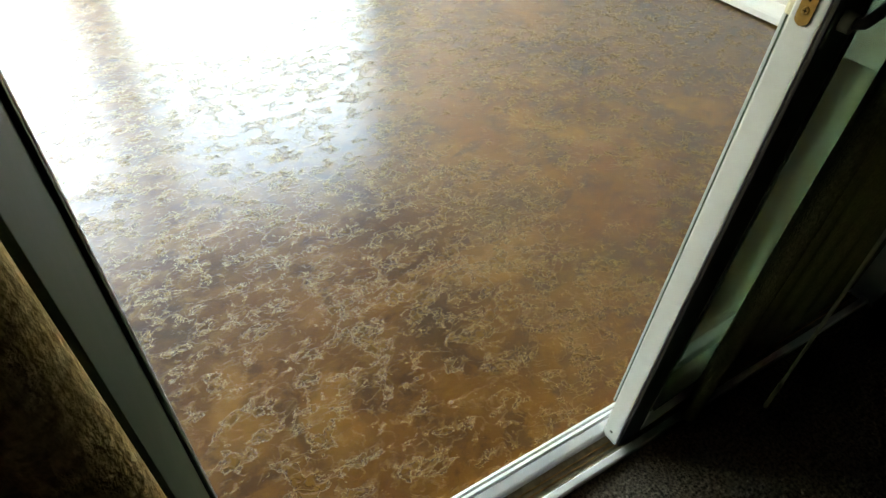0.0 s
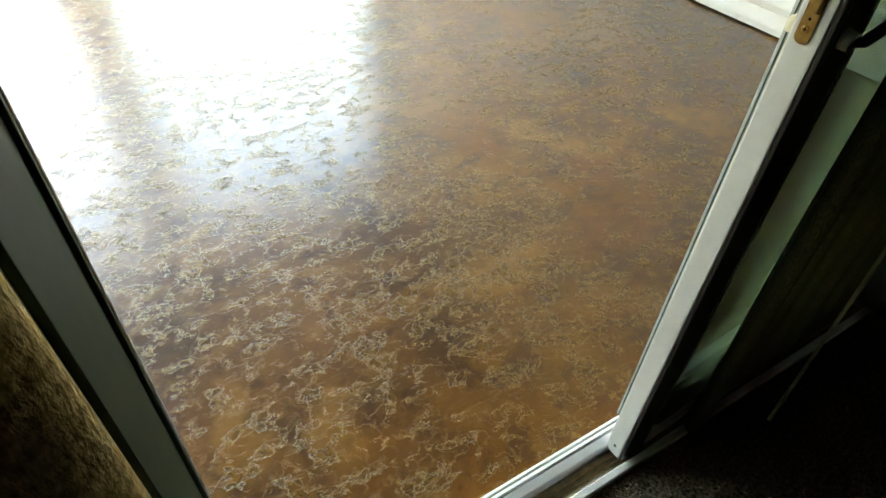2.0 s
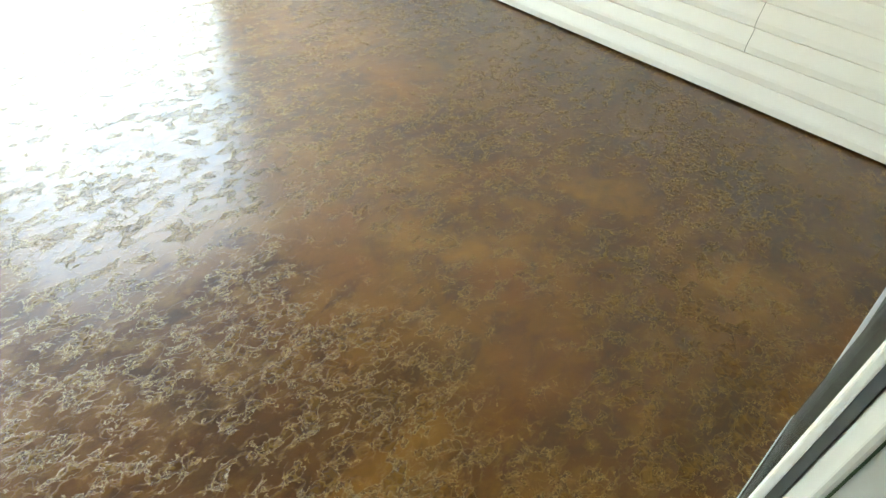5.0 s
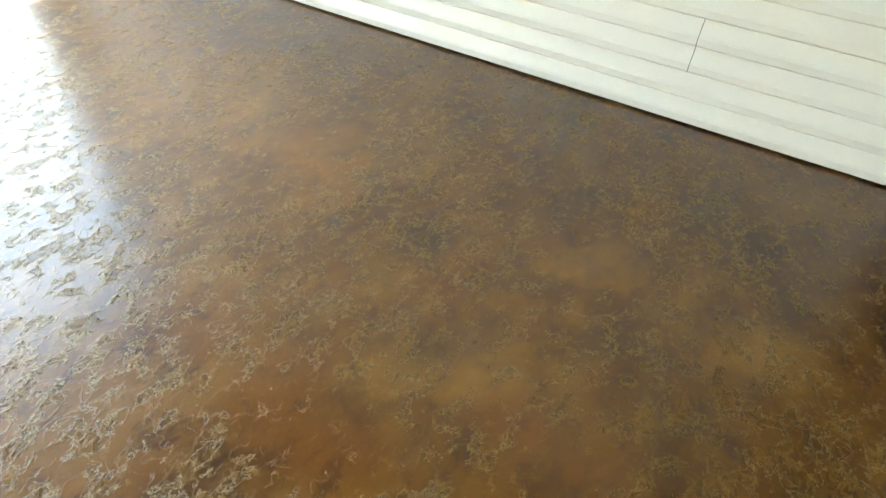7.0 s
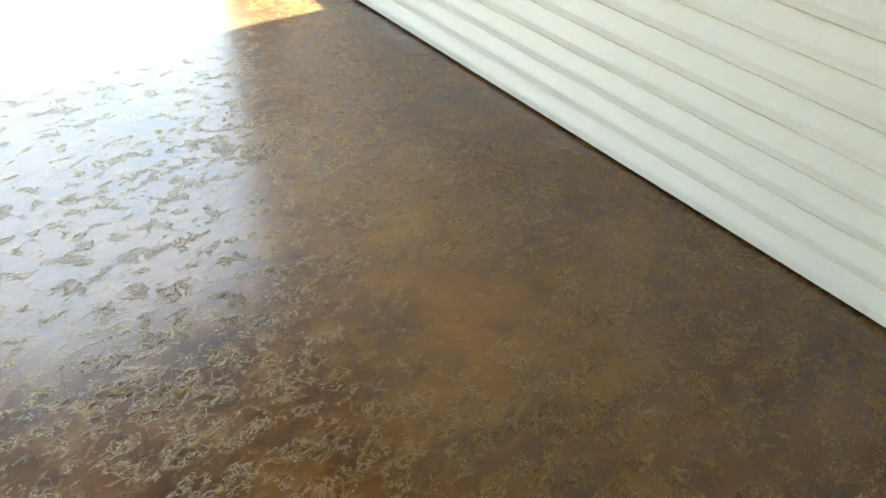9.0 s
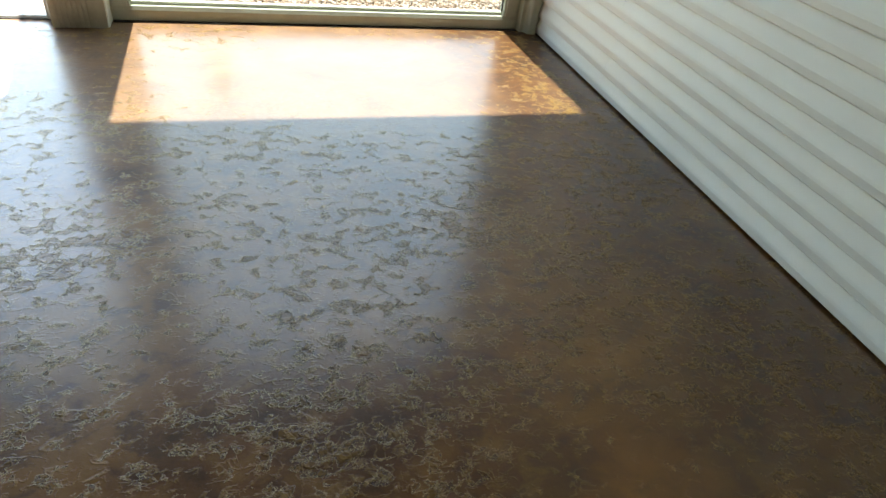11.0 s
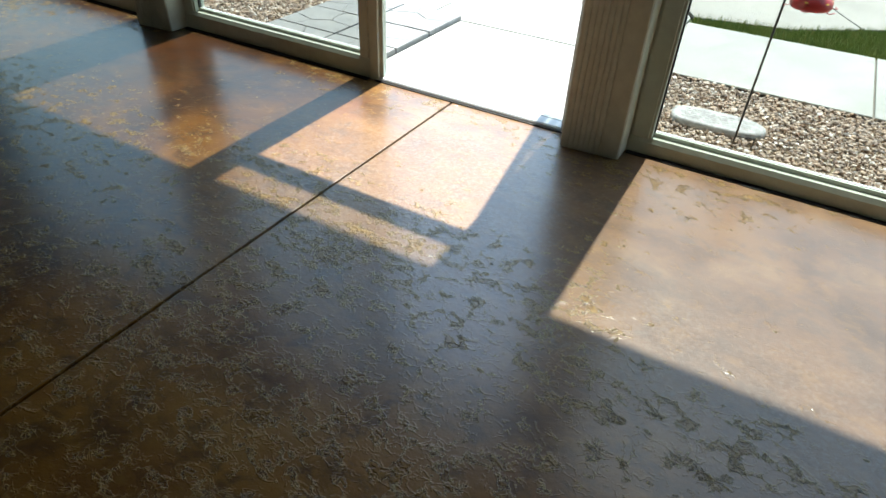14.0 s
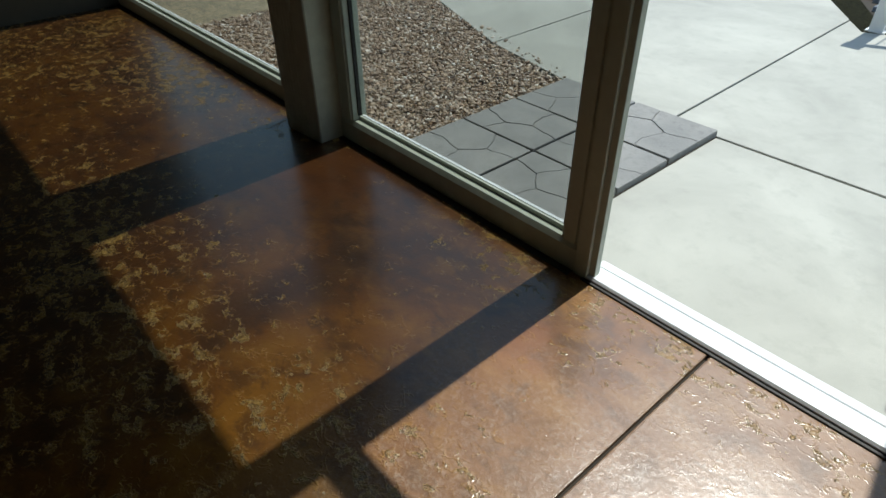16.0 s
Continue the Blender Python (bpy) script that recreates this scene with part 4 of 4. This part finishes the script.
# ---- outside: ground ----
tagged(new("ground", mesh_of("ground", block(-400, 400, 0.14, 800, OUT - 0.6, OUT - 0.06, 0), M_SOIL)), "grassy ground round the house", "ground", "", "structure")
pavement = tagged(new("pavement", mesh_of("pavement", joined(block(-4.32, -2.75, 0.14, 1.70, OUT - 0.2, OUT - 0.03, 0), extruded([(-8.4, 2.75), (-6.2, 1.90), (-5.4, 1.72), (-2.845, 1.70), (-2.845, 2.9), (-3.6, 4.47), (-4.49, 4.13), (-5.86, 6.10), (-8.4, 6.10)], OUT - 0.2, OUT - 0.03, "z"), block(-2.84, 9.0, 1.58, 2.77, OUT - 0.2, OUT - 0.012, 0)), M_SEAM)), "pale broom-finished concrete walk and patio slabs", "pavement", "", "structure")


def slab(pts, z1=OUT, mat=M_SLAB, thick=0.12):
    bm = extruded(pts, z1 - thick, z1, "z")
    return bevelled(bm, 0.006, 2)


for pts in (
    [(-4.315, 0.16), (-2.76, 0.16), (-2.76, 1.665), (-4.315, 1.665)],
    [(-4.595, 1.685), (-2.845, 1.685), (-2.845, 2.9), (-3.60, 4.48), (-4.49, 4.14), (-4.665, 4.38)],
    [(-6.22, 1.90), (-5.42, 1.72), (-4.61, 1.685), (-4.680, 4.41), (-5.87, 6.11), (-6.343, 6.11)],
    [(-8.3, 2.75), (-6.235, 1.905), (-6.358, 6.11), (-8.4, 6.11)],
    [(-2.83, 1.58), (-1.505, 1.58), (-1.505, 2.77), (-2.83, 2.77)],
    [(-1.493, 1.58), (-0.153, 1.58), (-0.153, 2.77), (-1.493, 2.77)],
    [(-0.141, 1.58), (1.2, 1.58), (1.2, 2.77), (-0.141, 2.77)],
    [(1.212, 1.58), (2.55, 1.58), (2.55, 2.77), (1.212, 2.77)],
    [(2.562, 1.58), (4.6, 1.58), (4.6, 2.77), (2.562, 2.77)],
):
    part("slab", slab(pts), M_SLAB, pavement)
road = tagged(new("road", mesh_of("road", extruded([(-2.84, 3.02), (-2.11, 3.18), (-1.44, 3.66), (1.0, 4.7), (6.0, 5.0), (14.0, 5.0), (14.0, 9.0), (-3.5, 9.0), (-3.55, 4.4)], OUT - 0.2, OUT - 0.04, "z"), M_JOINT)), "tan concrete driveway beyond the lawn", "road", "", "structure")
for pts in (
    [(-2.83, 3.02), (-2.11, 3.18), (-1.60, 3.55), (-2.1, 4.6), (-3.1, 8.9), (-3.5, 8.9), (-3.56, 4.42)],
    [(-1.588, 3.56), (-1.44, 3.66), (1.0, 4.70), (6.0, 5.0), (13.9, 5.0), (13.9, 8.9), (-3.085, 8.9), (-2.088, 4.6)],
):
    part("slab", slab(pts, OUT - 0.02), M_ROAD, road)
lawn = [(-2.83, 2.79), (9.0, 2.79), (9.0, 4.95), (6.0, 4.95), (1.0, 4.68), (-1.44, 3.64), (-2.11, 3.165), (-2.83, 3.005)]


def inside(x, y, poly):
    hit = False
    for (xa, ya), (xb, yb) in zip(poly, poly[1:] + poly[:1]):
        if (ya > y) != (yb > y) and x < (xb - xa) * (y - ya) / (yb - ya) + xa:
            hit = not hit
    return hit


def blades(poly, count, tall):
    rng = np.random.default_rng(5)
    xs, ys = [p[0] for p in poly], [p[1] for p in poly]
    verts, faces = [], []
    while len(faces) < count:
        x, y = rng.uniform(min(xs), min(max(xs), 2.5)), rng.uniform(min(ys), max(ys))
        if not inside(x, y, poly):
            continue
        a, h, w, lean = rng.uniform(0, 6.28), tall * rng.uniform(0.5, 1.2), rng.uniform(0.002, 0.004), rng.uniform(0.1, 0.5)
        dx, dy = math.cos(a), math.sin(a)
        k = len(verts)
        z0 = OUT - 0.05
        verts += [(x - dy * w, y + dx * w, z0), (x + dy * w, y - dx * w, z0), (x + dx * h * lean, y + dy * h * lean, z0 + h)]
        faces.append((k, k + 1, k + 2))
    me = bpy.data.meshes.new("lawn")
    me.from_pydata(verts, [], faces)
    me.materials.append(M_GRASS)
    return me


tagged(new("lawn", blades(lawn, 60000, 0.075)), "strip of short green grass between walk and driveway", "grass", "", "stuff")


def pebbles(polys, pitch, seed, size=0.0, lift=0.0):
    """Rounded stones of many sizes, heaped two deep."""
    rng = np.random.default_rng(seed)
    ico = bmesh.new()
    bmesh.ops.create_icosphere(ico, subdivisions=1, radius=1.0)
    ico.verts.ensure_lookup_table()
    unit = np.array([v.co[:] for v in ico.verts])
    tri = np.array([[v.index for v in f.verts] for f in ico.faces])
    ico.free()
    vs, fs, k = [], [], 0
    for poly in polys:
        x0, x1 = min(p[0] for p in poly), max(p[0] for p in poly)
        y0, y1 = min(p[1] for p in poly), max(p[1] for p in poly)
        for level in (0, 1):
            for gx in np.arange(x0, x1, pitch):
                for gy in np.arange(y0, y1, pitch):
                    x, y = gx + rng.uniform(-0.6, 0.6) * pitch, gy + rng.uniform(-0.6, 0.6) * pitch
                    if not inside(x, y, poly) or (level and rng.random() < 0.35):
                        continue
                    r = (size or pitch) * rng.uniform(0.34, 0.80) * (1.0 if rng.random() < 0.93 else 1.5)
                    s = np.array([rng.uniform(0.8, 1.35), rng.uniform(0.65, 1.0), rng.uniform(0.45, 0.8)]) * r
                    a, b = rng.uniform(0, 6.28), rng.uniform(-0.6, 0.6)
                    p = unit * s * (1 + 0.22 * rng.standard_normal((len(unit), 1)))
                    ca, sa, cb, sb = math.cos(a), math.sin(a), math.cos(b), math.sin(b)
                    p = p @ np.array([[1, 0, 0], [0, cb, -sb], [0, sb, cb]]) @ np.array([[ca, -sa, 0], [sa, ca, 0], [0, 0, 1]])
                    vs.append(p + (x, y, OUT - 0.028 + 0.022 * level * (not lift) + lift + rng.uniform(-0.008, 0.008) * (not lift)))
                    fs.append(tri + k)
                    k += len(unit)
    me = bpy.data.meshes.new("gravel")
    me.from_pydata(np.concatenate(vs).tolist(), [], np.concatenate(fs).tolist())
    me.materials.append(M_PEBBLE)
    return me


BED_R = [(-2.75, 0.16), (0.9, 0.16), (0.9, 1.57), (-2.75, 1.57)]
BED_L = [(-8.2, 0.16), (-5.37, 0.16), (-5.40, 1.71), (-6.2, 1.90), (-8.2, 2.70)]
bed = tagged(new("gravel_base", mesh_of("gravel_base", joined(extruded([(-2.75, 0.15), (6.0, 0.15), (6.0, 1.58), (-2.75, 1.58)], OUT - 0.2, OUT - 0.035, "z"), extruded([(-9.5, 0.15), (-5.37, 0.15), (-5.40, 1.71), (-6.2, 1.90), (-9.5, 3.0)], OUT - 0.2, OUT - 0.035, "z")), M_TRACK)), "dark earth under the gravel beds", "ground", "", "structure")
tagged(new("gravel", pebbles([BED_R], 0.0185, 3)), "brown and grey river gravel along the porch", "gravel", "gravel beds", "stuff")
tagged(new("gravel", pebbles([BED_L], 0.0185, 4)), "brown and grey river gravel beside the stone pavers", "gravel", "gravel beds", "stuff")
tagged(new("gravel", pebbles([[(-6.6, 2.07), (-6.2, 1.90), (-5.42, 1.72), (-5.40, 1.79), (-6.15, 1.99), (-6.6, 2.18)], [(-5.36, 1.2), (-5.36, 0.3), (-5.30, 0.3), (-5.30, 1.2)]], 0.085, 9, 0.017, 0.034)), "stray gravel stones kicked onto the concrete", "gravel", "gravel beds", "stuff")

# ---- outside: stamped stone pavers ----
paving = tagged(new("paver_path", mesh_of("paver_path", block(-5.37, -4.32, 0.15, 1.70, OUT - 0.12, OUT - 0.005, 0), M_JOINT)), "grey stamped stone pavers beside the door slab", "pavers", "", "structure")


def paver(x0, x1, y0, y1, turn):
    """A square of three irregular stones cast together."""
    cells = [
        [(0, 0.58), (0.36, 0.50), (0.62, 0.68), (0.70, 1), (0, 1)],
        [(0, 0), (0.40, 0), (0.44, 0.22), (0.36, 0.50), (0, 0.58)],
        [(0.40, 0), (1, 0), (1, 0.52), (0.62, 0.68), (0.36, 0.50), (0.44, 0.22)],
        [(1, 0.52), (1, 1), (0.70, 1), (0.62, 0.68)],
    ]
    out = None
    for cell in cells:
        cx, cy = sum(p[0] for p in cell) / len(cell), sum(p[1] for p in cell) / len(cell)
        walk_round = []
        for (ua, va), (ub, vb) in zip(cell, cell[1:] + cell[:1]):
            for i in range(5):
                u, v = ua + (ub - ua) * i / 5, va + (vb - va) * i / 5
                if i and 0.01 < u < 0.99 and 0.01 < v < 0.99:
                    shake = noise.noise_vector((u * 7 + turn * 5.3, v * 7, 0.4))
                    u, v = u + 0.030 * shake.x, v + 0.030 * shake.y
                walk_round.append((u, v))
        pts = []
        for u, v in walk_round:
            u, v = u + (cx - u) * 0.016, v + (cy - v) * 0.016
            for _ in range(turn % 4):
                u, v = 1 - v, u
            if turn > 3:
                u = 1 - u
            pts.append((x0 + 0.006 + u * (x1 - x0 - 0.012), y0 + 0.006 + v * (y1 - y0 - 0.012)))
        bm = bevelled(extruded(pts, OUT - 0.03, OUT + 0.030 + random.uniform(-0.002, 0.002), "z"), 0.005, 2)
        out = joined(out, bm) if out else bm
    return joined(out, block(x0 + 0.008, x1 - 0.008, y0 + 0.008, y1 - 0.008, OUT - 0.04, OUT + 0.022, 0.002))


turns = iter((0, 5, 2, 7, 3, 1, 6, 4))
for xa, xb in ((-5.37, -4.838), (-4.838, -4.318)):
    for ya, yb in ((0.16, 0.36), (0.36, 0.79), (0.79, 1.215), (1.215, 1.70)):
        part("paver", paver(xa, xb, ya, yb, next(turns)), M_PAVER, paving)

# ---- outside: plaque, hook and feeder ----
plaque = holder("stone_plaque", (-2.28, 0.93, OUT), "pale cast stone plaque lying in the gravel", "garden stone")


def cobble(cx, cy, a, b, z0, z1):
    bm = bmesh.new()
    rings = []
    for h, k in ((0.0, 0.94), (0.45, 1.0), (0.85, 0.97), (1.0, 0.90)):
        rings.append([bm.verts.new((cx + k * a * math.copysign(abs(math.cos(t)) ** 0.6, math.cos(t)) * (1 + 0.05 * math.sin(3 * t + 1)), cy + k * b * math.copysign(abs(math.sin(t)) ** 0.7, math.sin(t)) * (1 + 0.06 * math.sin(2 * t)), z0 + h * (z1 - z0))) for t in [2 * math.pi * i / 40 for i in range(40)]])
    for r, s in zip(rings, rings[1:]):
        for j in range(40):
            bm.faces.new((r[j], r[(j + 1) % 40], s[(j + 1) % 40], s[j])).smooth = True
    bm.faces.new(rings[-1])
    bm.faces.new(rings[0])
    bmesh.ops.recalc_face_normals(bm, faces=bm.faces)
    return bm


part("stone", cobble(-2.28, 0.93, 0.255, 0.115, OUT - 0.02, OUT + 0.030), M_PLAQUE, plaque)
for i in range(5):
    bars, x = None, -2.46 + 0.01 * (i % 2)
    while x < -2.12:
        w = random.uniform(0.02, 0.055)
        b = block(x, x + w, 0.985 - 0.028 * i - 0.004, 0.985 - 0.028 * i + 0.004, OUT + 0.0295, OUT + 0.0312, 0)
        bars = joined(bars, b) if bars else b
        x += w + 0.012
    part("writing_line", bars, M_INK, plaque)

hook = holder("shepherd_hook", (-2.15, 0.76, OUT), "thin black metal garden hook pushed into the gravel", "garden hook")
pole = [(-2.15, 0.76, OUT - 0.1), (-2.15, 0.76, 1.26)] + [(-2.15 + 0.055 * (1 - math.cos(radians(a))), 0.76 + 0.02 * (1 - math.cos(radians(a))), 1.26 + 0.08 * math.sin(radians(a))) for a in range(15, 196, 15)]
part("pole", tube(pole, 0.006, 10), M_TUBE, hook)
part("foot", tube([(-2.15, 0.76, OUT + 0.03), (-2.06, 0.79, OUT + 0.03), (-2.05, 0.793, OUT - 0.03)], 0.005, 8), M_TUBE, hook)
FX, FY, FZ = -2.04, 0.80, 0.545
feeder = holder("hummingbird_feeder", (FX, FY, FZ), "red plastic nectar feeder with yellow flower ports", "bird feeder")
part("base", lathe([(0.03, 0.0), (0.084, 0.006), (0.092, 0.02), (0.088, 0.045), (0.06, 0.06), (0.03, 0.07)], (FX, FY, FZ)), M_RED, feeder)
part("bottle", lathe([(0.028, 0.07), (0.05, 0.09), (0.055, 0.20), (0.04, 0.26), (0.02, 0.28)], (FX, FY, FZ)), M_RED, feeder)
part("hanger", tube([(FX, FY, FZ + 0.28), (FX, FY, 1.245)], 0.002, 6), M_TUBE, feeder)
for i in range(6):
    a = 2 * math.pi * i / 6 + 0.3
    part("flower_port", lathe([(0.004, 0.0), (0.014, 0.004), (0.012, 0.008), (0.003, 0.009)], (FX + 0.078 * math.cos(a), FY + 0.078 * math.sin(a), FZ + 0.038), 10), M_YELLOW, feeder)
    part("perch", tube([(FX + 0.09 * math.cos(a), FY + 0.09 * math.sin(a), FZ + 0.012), (FX + 0.118 * math.cos(a), FY + 0.118 * math.sin(a), FZ + 0.012), (FX + 0.121 * math.cos(a + 0.25), FY + 0.121 * math.sin(a + 0.25), FZ + 0.014)], 0.0022, 6), M_RED, feeder)

# ---- outside: railing and low walls ----
RAIL0, RAIL1 = Vector((-4.42, 4.25, OUT)), Vector((-3.62, 4.57, OUT))
railing = holder("railing", RAIL0, "white metal railing at the edge of the patio", "railing")
run = (RAIL1 - RAIL0).normalized()


for p in (RAIL0, RAIL1):
    part("post", joined(beam(p, p + Vector((0, 0, 0.95)), 0.10, 0.10), beam(p, p + Vector((0, 0, 0.012)), 0.14, 0.14), beam(p + Vector((0, 0, 0.95)), p + Vector((0, 0, 0.98)), 0.13, 0.13)), M_WHITE, railing)
part("bottom_rail", beam(RAIL0 + Vector((0, 0, 0.02)), RAIL1 + Vector((0, 0, 0.02)), 0.06, 0.04), M_WHITE, railing)
part("top_rail", beam(RAIL0 + Vector((0, 0, 0.88)), RAIL1 + Vector((0, 0, 0.88)), 0.05, 0.06), M_WHITE, railing)
steps = int((RAIL1 - RAIL0).length / 0.115)
for i in range(1, steps):
    p = RAIL0 + run * (i * 0.115)
    part("baluster", beam(p + Vector((0, 0, 0.06)), p + Vector((0, 0, 0.87)), 0.011, 0.011), M_WHITE, railing)
tagged(new("mulch_strip", mesh_of("mulch_strip", extruded([(-4.49, 4.15), (-4.34, 4.30), (-5.58, 6.42), (-5.87, 6.12)], OUT - 0.2, OUT - 0.035, "z"), M_DARKSTRIP)), "dark olive strip along the edge of the patio", "soil", "", "structure")
FAR = [(-4.33, 4.31), (-3.58, 4.62), (-3.53, 8.9), (-6.2, 8.9), (-5.59, 6.43)]
terrace = tagged(new("terrace", mesh_of("terrace", extruded(FAR, OUT - 0.5, OUT - 0.045, "z"), M_JOINT)), "blue-grey block paving beyond the railing", "pavement", "", "structure")
cell = mesh_of("brick", block(-0.095, 0.095, -0.045, 0.045, 0, 0.05, 0.006, 1), M_BLOCK)
laid = 0
for j in range(30):
    for i in range(16):
        x, y = -6.0 + 0.2 * i + 0.1 * (j % 2), 4.40 + 0.1 * j
        if laid < 290 and all(inside(x + dx, y + dy, FAR) for dx in (-0.1, 0.1) for dy in (-0.05, 0.05)):
            b = new("brick", cell)
            b.parent = terrace
            b.matrix_basis = pose(x, y, OUT - 0.048 + random.uniform(-0.004, 0.004), 0, 0, random.uniform(-2, 2))
            laid += 1
block_wall = tagged(new("retaining_wall", mesh_of("retaining_wall", block(-1.4, 9.0, 6.65, 6.9, OUT - 0.1, OUT + 0.5, 0), M_JOINT)), "low tan block wall beyond the driveway", "garden wall", "", "structure")
bit = mesh_of("stone", block(-0.19, 0.19, -0.10, 0.02, 0, 0.145, 0.008, 1), M_TANBLOCK)
for j in range(4):
    for i in range(16):
        b = new("stone", bit)
        b.parent = block_wall
        b.matrix_basis = pose(-1.2 + 0.39 * i + 0.19 * (j % 2), 6.64 + 0.012 * j, OUT + 0.0 + 0.15 * j, 0, 0, random.uniform(-1, 1))
